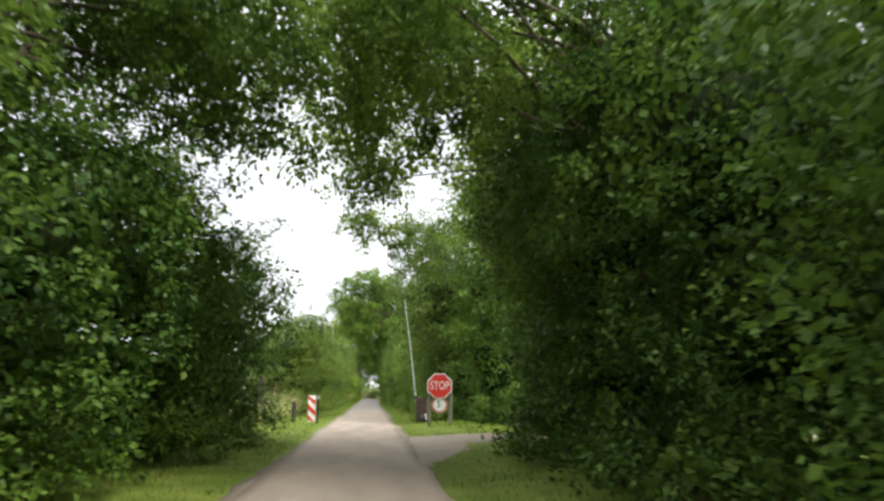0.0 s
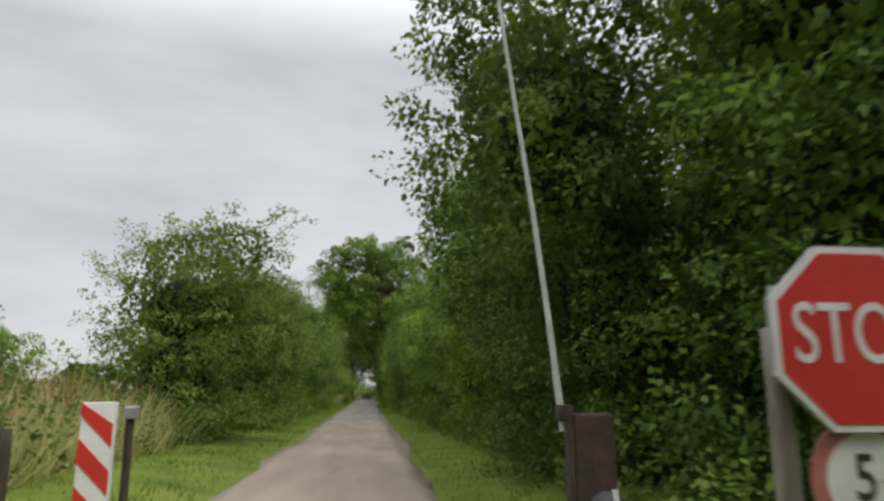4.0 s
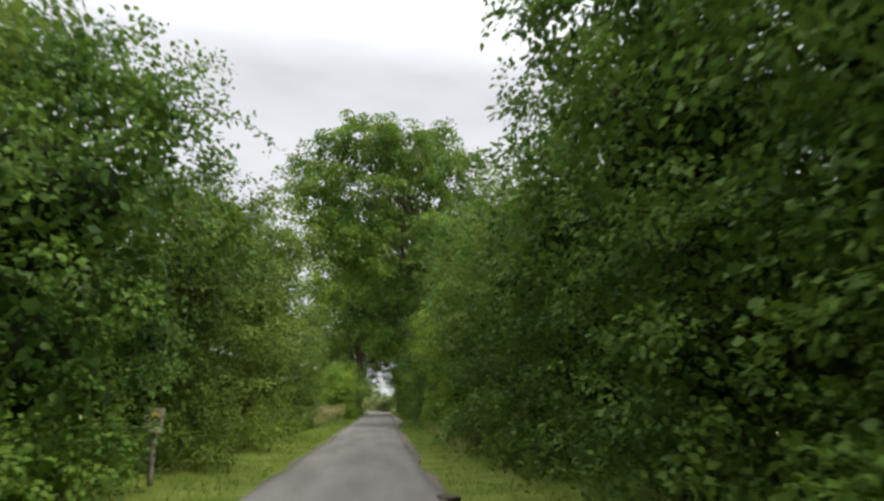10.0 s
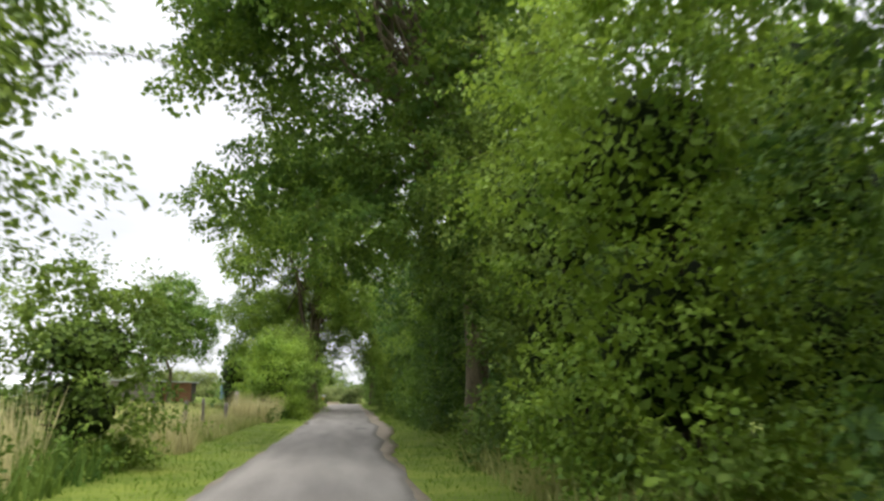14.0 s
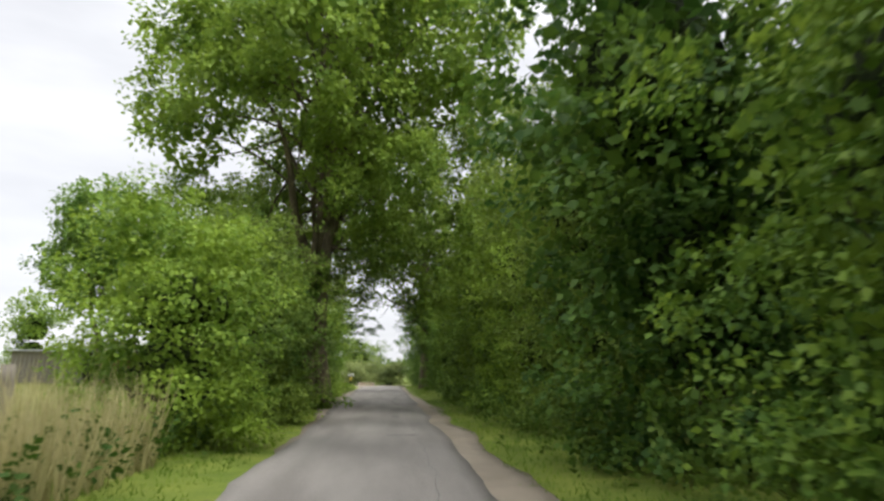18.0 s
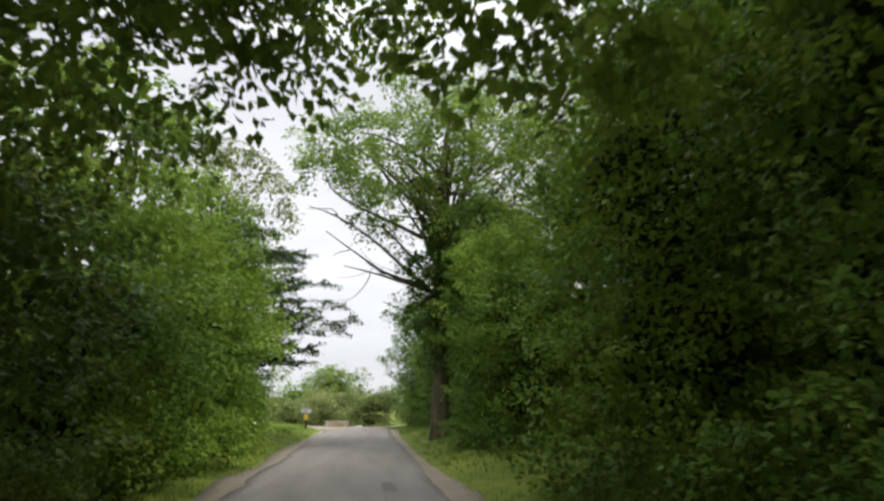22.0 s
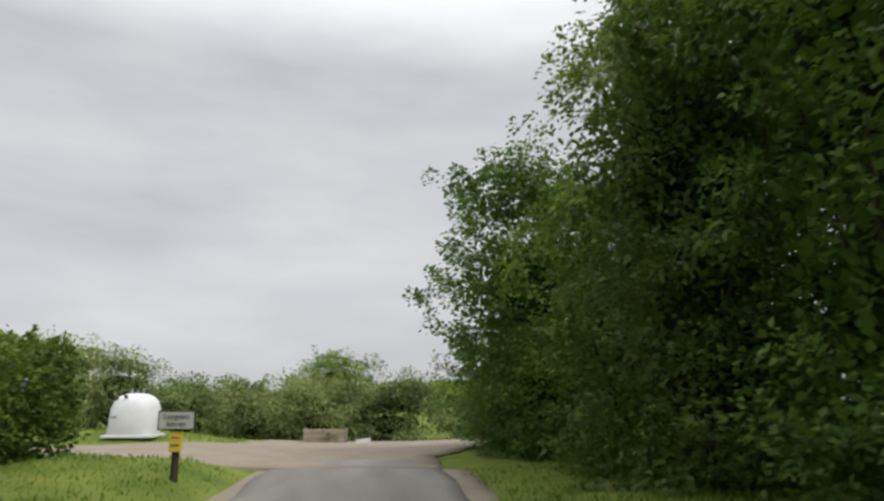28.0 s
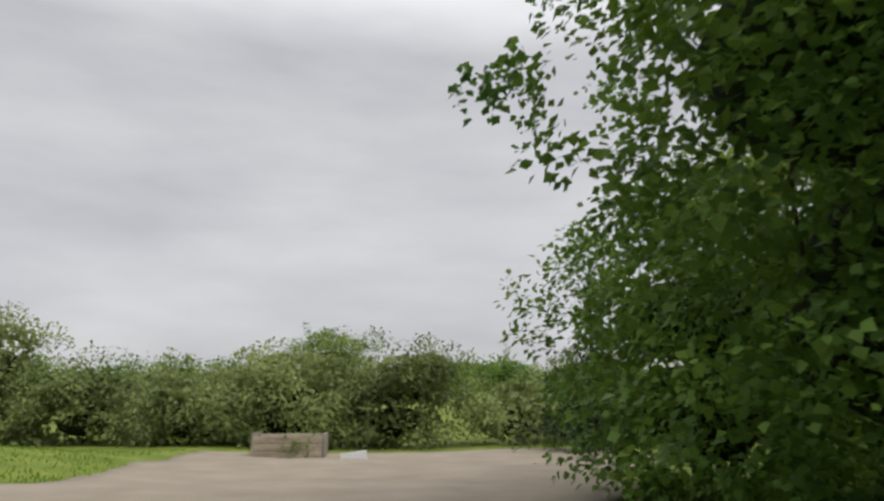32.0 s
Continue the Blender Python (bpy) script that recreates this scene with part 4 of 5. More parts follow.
for k in range(7):
    shrub(-9.2 - 0.5 * (k % 2), 56 + k * 5.0, 5.4 + (k * 3 % 4) * 0.4, 2.0, 3.0, "hedge", BACK, 760 + k, scale=3.0, group="back hedge", stems=2)
shrub(-7.6, 86.4, 5.4, 1.8, 2.6, "hedge", BACK, 768, scale=2.2, group="back hedge", stems=2)
for k in range(5):
    shrub(-9.4, 1 + k * 4.6, 6.5, 2.0, 3.0, "hedge", BACK, 780 + k, scale=3.0, group="back hedge", stems=2)
    # raised to 10 m to keep sun off the shrubs before it
    shrub(9.0, -1 + k * 4.6, 10.0, 2.2, 3.0, "hedge", BACK, 790 + k, scale=3.0, group="back hedge", stems=2)
# unseen shrubs behind the start, added to keep light out of the lane
for k in range(6):
    shrub(-4.9, -1.8 - k * 4.4, 6.5, 2.5, 2.8, "hedge", BACK, 850 + k, scale=3.0, group="back hedge", stems=2)
    shrub(4.9, -1.8 - k * 4.4, 8.0, 2.5, 2.8, "hedge", BACK, 860 + k, scale=3.0, group="back hedge", stems=2)
# closes the back end of the lane against light, out of view
for x in (-4.0, 0.5, 5.0):
    shrub(x, -30.0, 9.0, 3.0, 2.4, "hedge", BACK, int(870 + x), scale=3.5, group="back hedge", stems=2)
for k in range(3):
    shrub(-8.0, 135 + k * 4.6, 4.6, 1.6, 2.8, "hedge", BACK, 800 + k, scale=3.0, group="back hedge", stems=2)

for x, y in ((10.0, 33.5), (14.2, 32.6), (18.6, 32.0), (21.5, 28.5)):
    shrub(x, y, 7.5, 2.4, 2.0, "hedge", BACK, int(x * 10), scale=3.0, group="back hedge", stems=2)
for x, y, h in ((7.4, 136.5, 10.0), (7.0, 141.4, 10.6)):
    shrub(x, y, h, 2.2, 2.4, "hedge", BACK, int(y), scale=1.3, group="back hedge", stems=2)
for k in range(5):
    shrub(-9.0 - 3.4 * k, 46.0, 2.3, 2.0, 1.5, "thorn", "low green hedge behind the tall grass", 895 + k, scale=1.8, group="field hedge", stems=2)
for k in range(6):
    shrub(-56 + k * 4.6, 164 + k % 2, 1.5, 2.6, 1.4, "hedge", "low dark hedge before the polytunnel", 820 + k, scale=2.5, group="far hedge", stems=2)


# ---------------------------------------------------------------- grass and weeds
def blades(name, x0, x1, y0, y1, density, h0, h1, width, material, label, seed, lean=0.35, keep=None):
    """Loose upright blades over a stretch of ground, one triangle each."""
    rng = np.random.default_rng(seed)
    n = int((x1 - x0) * (y1 - y0) * density)
    x, y = rng.uniform(x0, x1, n), rng.uniform(y0, y1, n)
    if keep is not None:
        k = keep(x, y)
        x, y = x[k], y[k]
        n = len(x)
    tuft = 0.55 + 0.45 * np.sin(x * 2.1 + 1.7 * np.sin(y * 0.9)) * np.sin(y * 1.3 + x)
    h = rng.uniform(h0, h1, n) * (0.65 + 0.5 * tuft)
    a = rng.uniform(0, 2 * math.pi, n)
    z = ground_z(x, y) - 0.02
    base = np.stack([x, y, z], -1)
    w = np.stack([np.cos(a), np.sin(a), 0 * a], -1) * (width * rng.uniform(0.6, 1.4, n))[:, None]
    tip = base + np.stack([rng.normal(0, lean, n) * h, rng.normal(0, lean, n) * h, h], -1)
    v = np.stack([base - w, base + w, tip], 1).reshape(-1, 3)
    me = array_mesh(name, v, np.arange(n * 3).reshape(-1, 3), material)
    return tagged(new(name, me), label, "grass", kind="stuff")


def on_verge(x, y):
    yy = np.asarray(y)
    ragged = 0.09 * np.sin(yy * 2.3 + np.sin(yy * 0.7) * 3) + 0.06 * np.sin(yy * 6.1)
    left = np.where(yy > 130, -2.18, np.where(yy > 110, -2.0, -1.8)) + ragged
    right = np.where(yy > 104, 1.6, 1.05) + ragged
    yard = (yy > 163.8) & (yy < 178.7) & (x < 3.0) & ~((yy > 170.7 + 0.25 * (x + 4)) & (x < -4.0))
    track = (yy > 12.6) & (yy < 21.3) & (x > 0.8) & (x < 1.0 + 1.3 * np.clip((yy - 12.6) / 3.9, 0, 1) + 12 * (yy > 18.0))
    return ((x < left) | (x > right)) & ~yard & ~track


blades("grass", -4.6, -1.9, -2, 82, 125, 0.03, 0.11, 0.011, M_GRASS, "mown green grass verge beside the lane", 31, keep=on_verge)
blades("grass", -4.6, -1.9, 82, 174.5, 180, 0.03, 0.10, 0.011, M_GRASS, "mown green grass verge beside the lane", 32, keep=on_verge)
blades("grass", 1.15, 3.6, -2, 82, 125, 0.03, 0.11, 0.011, M_GRASS, "green grass verge below the hedge", 33, keep=on_verge)
blades("grass", 1.15, 4.0, 82, 174.5, 150, 0.03, 0.11, 0.011, M_GRASS, "green grass verge below the hedge", 34, keep=on_verge)
blades("grass", -14, -4.6, 150, 180, 80, 0.04, 0.10, 0.016, M_GRASS, "lawn beside the junction", 35, keep=on_verge)
blades("grass", 4.0, 14, 146, 158, 60, 0.05, 0.12, 0.016, M_GRASS, "garden lawn behind the old tree", 36)
blades("grass", 3.0, 14, 21.3, 27, 60, 0.06, 0.2, 0.016, M_GRASS, "grass strip beside the side track", 37)
blades("tall_grass", -24, -4.2, 23.5, 42, 62, 0.6, 1.5, 0.012, M_DRY, "tall dry straw-coloured grass", 38, 0.42)
blades("tall_grass", -24, -3.9, 23.5, 42, 60, 0.5, 1.2, 0.020, M_MEADOW, "green undergrowth in the tall grass", 39, 0.5)
blades("dock_stalks", -14, -4.8, 25, 41, 12, 1.2, 1.85, 0.03, M_DOCK, "rusty brown dock seed stalks", 40, 0.1)
sheet("meadow", np.concatenate([[-400, -200, -120, -80], np.arange(-60, -6.2, 1.5)]), np.concatenate([[40, 60, 80], np.arange(97, 143, 1.5)]), lambda X, Y: ground_z(X, Y) + 0.03 - 0.08 * (X > -8) - 0.08 * ((Y < 97) & (X > -14)), M_PASTURE, label="pale yellowing pasture behind the fence", category="meadow")
blades("meadow_grass", -34, -6.0, 97, 142, 34, 0.1, 0.28, 0.02, M_MEADOW, "pale meadow grass behind the fence", 41, 0.2)
blades("tall_grass", -6.6, -3.6, 97.5, 117, 40, 0.25, 0.62, 0.012, M_DRY, "dry flowering grass along the fence", 42, 0.18)
blades("tall_grass", -6.4, -3.4, 97, 118, 110, 0.15, 0.45, 0.016, M_MEADOW, "green weeds below the fence", 47, 0.25)
blades("tall_grass", -6.8, -3.4, 86, 97, 100, 0.3, 0.75, 0.022, M_WEED, "green weeds along the fence", 43, 0.25)
blades("tall_grass", -5.6, -4.0, 90.6, 93.8, 200, 0.7, 1.25, 0.014, M_DRY, "clump of dry pampas-like grass", 44, 0.18)
blades("tall_grass", -4.9, -3.0, 113.6, 117.2, 230, 0.6, 1.35, 0.014, M_DRY, "tall dry flowering grass before the bright shrub", 48, 0.2)
blades("tall_grass", -4.0, -3.2, 98.2, 99.4, 260, 0.7, 1.2, 0.014, M_DRY, "clump of dry grass by the verge", 45, 0.18)
blades("tall_grass", 2.2, 3.3, 78, 97, 90, 0.2, 0.6, 0.018, M_MEADOW, "yellowing grass below the hedge", 46, 0.25)


def weeds(name, xc, spread, y0, y1, per_m, seed, label, h=0.5):
    """Nettles and bramble along the foot of a hedge."""
    rng = np.random.default_rng(seed)
    n = int((y1 - y0) * per_m)
    x, y = xc + rng.normal(0, spread, n), rng.uniform(y0, y1, n)
    ok = np.abs(x + 0.35) > 2.1
    x, y = x[ok], y[ok]
    n = len(x)
    z = ground_z(x, y) + rng.random(n) ** 1.5 * h
    d = unit(np.stack([rng.normal(0, 0.5, n), rng.normal(0, 0.5, n), np.ones(n)], -1))
    q = spray_quads(rng, np.stack([x, y, z], -1), d, np.ones(n), 0.10, 8, 0.32, 0.0)
    me = array_mesh(name, q.reshape(-1, 3), np.arange(len(q) * 4).reshape(-1, 4), M_WEED)
    return tagged(new(name, me), label, "weeds", kind="stuff")


weeds("weeds", -3.9, 0.3, 42, 97, 14, 51, "nettles along the foot of the hedge", 0.6)
weeds("weeds", -8.5, 2.0, 24.5, 42, 70, 57, "tangled green weeds among tall dry grass", 1.25)
weeds("weeds", -5.0, 0.55, 24.5, 41, 60, 58, "leafy weeds along the edge of the tall grass", 1.0)
weeds("weeds", -4.1, 0.3, 0, 22, 14, 52, "nettles along the foot of the hedge", 0.6)
weeds("weeds", 2.75, 0.3, 27, 100, 16, 53, "bramble and nettles below the hedge", 0.6)
weeds("weeds", 2.75, 0.3, 104, 146, 16, 54, "bramble and nettles below the hedge", 0.6)
weeds("weeds", 2.9, 0.2, 1, 16, 16, 55, "bramble and nettles below the hedge", 0.6)
weeds("weeds", -3.3, 0.25, 113, 149, 16, 56, "nettles along the foot of the hedge", 0.5)


# ---------------------------------------------------------------- road surface details
def patch(name, x, y, rx, ry, seed, material, label, lift=0.058):
    """An uneven thin patch lying on the road."""
    rng = np.random.default_rng(seed)
    bm = bmesh.new()
    ring = []
    for k in range(14):
        a = 2 * math.pi * k / 14
        q = rng.uniform(0.7, 1.15)
        ring.append(bm.verts.new((math.cos(a) * rx * q, math.sin(a) * ry * q, 0)))
    top = bm.verts.new((0, 0, 0.006))
    for k in range(14):
        bm.faces.new((ring[k], ring[(k + 1) % 14], top))
    ob = part(name, bm, material, None, smooth=True)
    ob.matrix_basis = pose(x, y, gz(x, y) + lift)
    return tagged(ob, label, "road patch", "road patches", kind="structure")


for k, (x, y, rx, ry) in enumerate([(-0.25, 22.5, 0.22, 0.45), (-0.1, 41.0, 0.25, 0.5), (0.3, 66.5, 0.16, 0.3), (0.1, 121.0, 0.5, 0.35), (0.25, 126.5, 0.2, 0.7), (0.35, 134.2, 0.16, 0.35), (0.3, 136.0, 0.12, 0.5), (0.4, 139.0, 0.15, 0.8), (0.2, 112.0, 0.12, 0.9), (0.5, 108.5, 0.3, 0.4)]):
    patch("road_patch", x, y, rx, ry, 60 + k, M_CRACK, "dark worn patch in the asphalt")


def crack(y0, y1, x, seed):
    rng = np.random.default_rng(seed)
    ys = np.arange(y0, y1, 0.35)
    xs = x + np.cumsum(rng.normal(0, 0.035, len(ys)))
    w = rng.uniform(0.001, 0.007, len(ys))
    zz = ground_z(0 * ys, ys) + 0.067
    v = np.concatenate([np.stack([xs - w, ys, zz], -1), np.stack([xs + w, ys, zz], -1)])
    n = len(ys)
    i = np.arange(n - 1)
    f = np.stack([i, i + n, i + n + 1, i + 1], -1)
    tagged(new("road_crack", array_mesh("road_crack", v, f, M_CRACK)), "long dark crack in the asphalt", "road crack", "road cracks", "structure")


for k, (y0, y1, x) in enumerate([(100, 109, 0.5), (112, 124, 0.35), (127, 139, 0.45), (140, 152, -0.5), (60, 70, 0.15), (74, 84, 0.3)]):
    crack(y0, y1, x, 80 + k)


def clod(x, y, s, seed, label, material):
    """A low heap of earth or turf."""
    bm = bmesh.new()
    bmesh.ops.create_icosphere(bm, subdivisions=2, radius=1)
    for v in bm.verts:
        q = 1 + 0.3 * noise.noise(v.co * 2.3 + Vector((seed, 0, 0)))
        v.co = Vector((v.co.x * s * q, v.co.y * s * 1.3 * q, v.co.z * s * 0.2 * q))
    ob = part("earth_clod", bm, material, None, smooth=True)
    ob.matrix_basis = pose(x, y, gz(x, y) + 0.05)
    tagged(ob, label, "earth clod", "earth clods")


M_EARTH = rough_mat("dark_earth", (0.06, 0.048, 0.034), (0.13, 0.105, 0.072), 9, 60, 0.95, 0.8)
clod(1.05, 69.5, 0.17, 1, "dark earth clod on the verge edge", M_EARTH)
for k, (x, y, rx, ry) in enumerate([(-1.58, 112.6, 0.10, 0.7), (-1.68, 113.6, 0.12, 0.7), (-1.52, 111.9, 0.06, 0.4)]):
    patch("earth_patch", x, y, rx, ry, 90 + k, M_EARTH, "dark bare earth at the road edge", 0.062 + 0.004 * k)


# ---------------------------------------------------------------- traffic signs and barrier
def prism(bm, pts, y0, y1):
    """A plate with the outline pts (x, z) between y0 (front) and y1."""
    a = [bm.verts.new((x, y0, z)) for x, z in pts]
    b = [bm.verts.new((x, y1, z)) for x, z in pts]
    bm.faces.new(a)
    bm.faces.new(b[::-1])
    n = len(pts)
    for k in range(n):
        bm.faces.new((a[k], b[k], b[(k + 1) % n], a[(k + 1) % n]))
    bmesh.ops.recalc_face_normals(bm, faces=bm.faces)
    return bm


def ngon(r, n, turn=0.0, cx=0.0, cz=0.0):
    return [(cx + r * math.cos(turn + 2 * math.pi * k / n), cz + r * math.sin(turn + 2 * math.pi * k / n)) for k in range(n)]


def lettering(text, size, material, parent, x, y, z, stretch=1.0, offset=0.0, name="lettering"):
    cu = bpy.data.curves.new(name, "FONT")
    cu.body, cu.size, cu.align_x, cu.align_y, cu.extrude, cu.offset = text, size, "CENTER", "CENTER", 0.0015, offset
    tmp = bpy.data.objects.new(name, cu)
    scene.collection.objects.link(tmp)
    dg = bpy.context.evaluated_depsgraph_get()
    me = bpy.data.meshes.new_from_object(tmp.evaluated_get(dg))
    bpy.data.objects.remove(tmp)
    me.materials.clear()
    me.materials.append(material)
    ob = mesh_object(name, me, parent)
    ob.matrix_basis = pose(x, y, z, 90, 0, 0) @ Matrix.Diagonal((stretch, 1, 1, 1))
    return ob


def round_post(r, h, taper=0.95, sides=14, seed=0.0):
    bm = bmesh.new()
    bmesh.ops.create_cone(bm, cap_ends=True, segments=sides, radius1=r, radius2=r * taper, depth=h, matrix=Matrix.Translation((0, 0, h / 2)))
    bmesh.ops.subdivide_edges(bm, edges=[e for e in bm.edges if abs(e.verts[0].co.z - e.verts[1].co.z) > h * 0.5], cuts=5)
    for v in bm.verts:
        q = noise.noise(v.co * 3 + Vector((seed, 3, 1)))
        v.co.x += 0.12 * r * q
        v.co.y += 0.12 * r * noise.noise(v.co * 3 + Vector((1, seed, 5)))
    return bm


def stop_sign():
    ob = thing("stop_sign", 2.48, 25.35, gz(2.48, 25.35) + 0.03, "red octagonal STOP sign with round weight limit on two wooden posts", "traffic sign")
    for x in (-0.38, 0.40):
        p = part("post", round_post(0.06, 1.5, seed=x), M_WOOD, ob, "grey round wooden post", True)
        p.location = (x, 0.10, -0.1)
    R = 0.45 / math.cos(math.pi / 8)
    oct_pts = lambda r: ngon(r, 8, math.pi / 8, 0, 1.35)
    part("backplate", prism(bmesh.new(), oct_pts(R), 0.0, 0.03), M_METAL, ob)
    part("border", prism(bmesh.new(), oct_pts(R - 0.004), -0.004, 0.0), M_WHITE, ob, "white border film")
    part("face", prism(bmesh.new(), oct_pts(R * 0.915), -0.008, -0.004), M_RED, ob, "red face film")
    lettering("STOP", 0.42, M_WHITE, ob, 0, -0.0105, 1.355, 0.70, 0.001)
    rs = part("weight_sign", prism(bmesh.new(), ngon(0.30, 40, 0, 0.0, 0.68), 0.036, 0.05), M_FADED, ob, "round weight limit sign with a faded red ring")
    part("disc", prism(bmesh.new(), ngon(0.225, 36, 0, 0.0, 0.68), 0.033, 0.037), M_WHITE, rs, "white inner disc")
    lettering("5", 0.30, M_BLACK, rs, -0.03, 0.031, 0.685, 0.8, 0.004, "numeral")
    part("print_bar", box(bmesh.new(), 0.075, 0.002, 0.012, Matrix.Translation((0.085, 0.0325, 0.675))), M_METAL, rs)
    for z in (1.15, 1.58):
        part("bracket", box(bmesh.new(), 0.86, 0.012, 0.04, Matrix.Translation((0, 0.036, z)), 0.003), M_METAL, ob)


stop_sign()


def barrier():
    ob = thing("barrier", 1.95, 28.2, gz(1.95, 28.2), "raised white barrier pole on a dark red-brown weight box", "barrier")
    m = rough_mat("dark_red_paint", (0.022, 0.018, 0.013), (0.085, 0.040, 0.030), 5, 40, 0.8, 0.3)
    part("weight_box", box(bmesh.new(), 0.36, 0.30, 0.95, Matrix.Translation((0.08, 0, 0.52)), 0.02), m, ob, "dark red-brown metal weight box")
    bm = bmesh.new()
    bmesh.ops.create_cone(bm, cap_ends=True, segments=20, radius1=0.17, radius2=0.17, depth=0.14, matrix=pose(0.16, -0.1, 0.2, 90, 0, 0))
    part("counterweight", bm, M_BLACK, ob, "black round counterweight", True)
    part("reflector", box(bmesh.new(), 0.05, 0.02, 0.26, Matrix.Translation((0.24, -0.165, 0.25)) @ pose(0, 0, 0, 0, -8, 0), 0.004), M_WHITE, ob)
    part("edge_strip", box(bmesh.new(), 0.035, 0.03, 1.05, Matrix.Translation((-0.125, -0.145, 0.55)), 0.004), M_DARKWOOD, ob)
    v, f = tube_arrays([[(-0.15, 0, 0.85, 0.034), (-0.17, 0, 1.05, 0.031), (-0.26, 0, 1.9, 0.026), (-0.36, 0.02, 2.8, 0.023), (-0.48, 0.03, 3.7, 0.020), (-0.58, 0.03, 4.45, 0.018), (-0.64, 0.03, 4.95, 0.016)]], 10)
    me = array_mesh("pole", v, f, rough_mat("pale_pole_paint", (0.36, 0.40, 0.36), (0.55, 0.58, 0.53), 4, 40, 0.6, 0.1))
    me.polygons.foreach_set("use_smooth", [True] * len(me.polygons))
    mesh_object("pole", me, ob, "pale slightly bent pole")
    part("hinge", box(bmesh.new(), 0.14, 0.12, 0.14, Matrix.Translation((-0.14, -0.02, 1.0)), 0.02), M_DARKWOOD, ob)


barrier()


def chevron_beacon():
    ob = thing("marker_beacon", -2.42, 29.2, gz(-2.42, 29.2), "red and white striped marker board with a dark post", "marker beacon")
    w, h, z0 = 0.30, 1.06, 0.02
    part("board", box(bmesh.new(), w, 0.10, h, Matrix.Translation((0, 0.055, z0 + h / 2)), 0.006), M_WHITE, ob, "white board")
    step = 0.42
    for k in range(-1, 4):
        a = z0 + h - 0.16 - k * step * 1.02 + 0.16
        pts = [(-w / 2, a + 0.10), (w / 2, a - 0.20), (w / 2, a - 0.20 - step * 0.52), (-w / 2, a + 0.10 - step * 0.52)]
        pts = [(x, min(max(z, z0 + 0.004), z0 + h - 0.004)) for x, z in pts]
        if max(z for _, z in pts) - min(z for _, z in pts) > 0.03:
            part("stripe", prism(bmesh.new(), pts, -0.002, 0.004), M_RED, ob, "red diagonal stripe")
    p = part("post", round_post(0.04, 1.02, seed=2.0), M_DARKWOOD, ob, "dark post", True)
    p.location = (0.24, 0.2, -0.05)
    part("lamp", box(bmesh.new(), 0.13, 0.08, 0.12, Matrix.Translation((0.26, 0.17, 0.98)), 0.02), M_METAL, ob, "small grey lamp")


chevron_beacon()


def wood_post(x, y, h, r, material, label, seed, tilt=0.0, group="fence posts"):
    ob = part("fence_post", round_post(r, h + 0.15, taper=0.85, seed=seed), material, None, smooth=True)
    ob.matrix_basis = pose(x, y, gz(x, y) - 0.15, tilt, tilt * 0.7, 0)
    return tagged(ob, label, "post", group)


wood_post(-3.1, 28.9, 0.82, 0.095, M_DARKWOOD, "short thick dark wooden post", 4.0)
stump = part("tree_stump", round_post(0.29, 1.78, taper=0.38, seed=9.0), M_DARKWOOD, None, smooth=True)
stump.matrix_basis = pose(-4.25, 27.2, gz(-4.25, 27.2) - 0.05, 1, 2, 0)
tagged(stump, "tall dark broken stump in dry grass", "stump")


def tagged_post():
    ob = thing("marker_post", -5.5, 32.0, gz(-5.5, 32), "dark post with a small white plate in tall grass", "post")
    part("post", round_post(0.06, 1.7, seed=6.0), M_DARKWOOD, ob, "", True)
    part("plate", box(bmesh.new(), 0.16, 0.02, 0.3, Matrix.Translation((-0.08, -0.07, 1.25)), 0.004), M_WHITE, ob, "small white plate")


tagged_post()


def field_gate(x, y, length, turn, z_top, label, board, seed):
    """A tube gate between two posts, half lost in the hedge."""
    ob = thing("field_gate", x, y, gz(x, y), label, "gate", "field gates", turn)
    for k, px in enumerate((0.0, length)):
        p = part("gate_post", round_post(0.055, z_top + 0.12, seed=seed + k), M_WOOD, ob, "", True)
        p.location = (px, 0, -0.08)
    for z, r in ((z_top, 0.026), (z_top - 0.45, 0.018)):
        v, f = tube_arrays([[(0, -0.06, z, r), (length * 0.5, -0.06, z - 0.01, r), (length, -0.06, z, r)]], 8)
        mesh_object("rail", array_mesh("rail", v, f, M_METAL), ob)
    if board:
        part("board", box(bmesh.new(), length * 0.9, 0.03, 0.14, Matrix.Translation((length * 0.48, -0.05, z_top - 0.14)), 0.006), M_WOOD, ob, "weathered grey board")
        for k in range(5):
            a = 0.25 + k * 0.35
            v, f = tube_arrays([[(a - 0.22, -0.05, z_top - 0.62, 0.012), (a + 0.12, -0.05, z_top - 0.22, 0.012)]], 6)
            mesh_object("brace", array_mesh("brace", v, f, M_WOOD), ob)
    return ob


field_gate(4.95, 40.3, 2.6, -18, 0.66, "low tube gate beside a white marker", False, 1.0)
g = thing("marker_post", 4.85, 40.0, gz(4.85, 40.0), "white topped marker post at the gate", "post")
part("post", round_post(0.045, 0.75, seed=3.3), M_WOOD, g, "", True)
part("plate", box(bmesh.new(), 0.10, 0.03, 0.48, Matrix.Translation((0, -0.05, 0.9)), 0.006), M_WHITE, g, "white plate")
field_gate(3.6, 63.8, 2.2, -12, 1.1, "grey tube gate in the hedge", False, 2.0)
field_gate(3.1, 86.6, 1.8, -10, 0.82, "weathered wooden gate half overgrown", True, 3.0)
g = thing("way_mark", -3.1, 70.2, gz(-3.1, 70.2) + 0.1, "faded beige plate on a post at the hedge", "way mark")
part("post", round_post(0.04, 1.0, seed=3.9), M_WOOD, g, "", True)
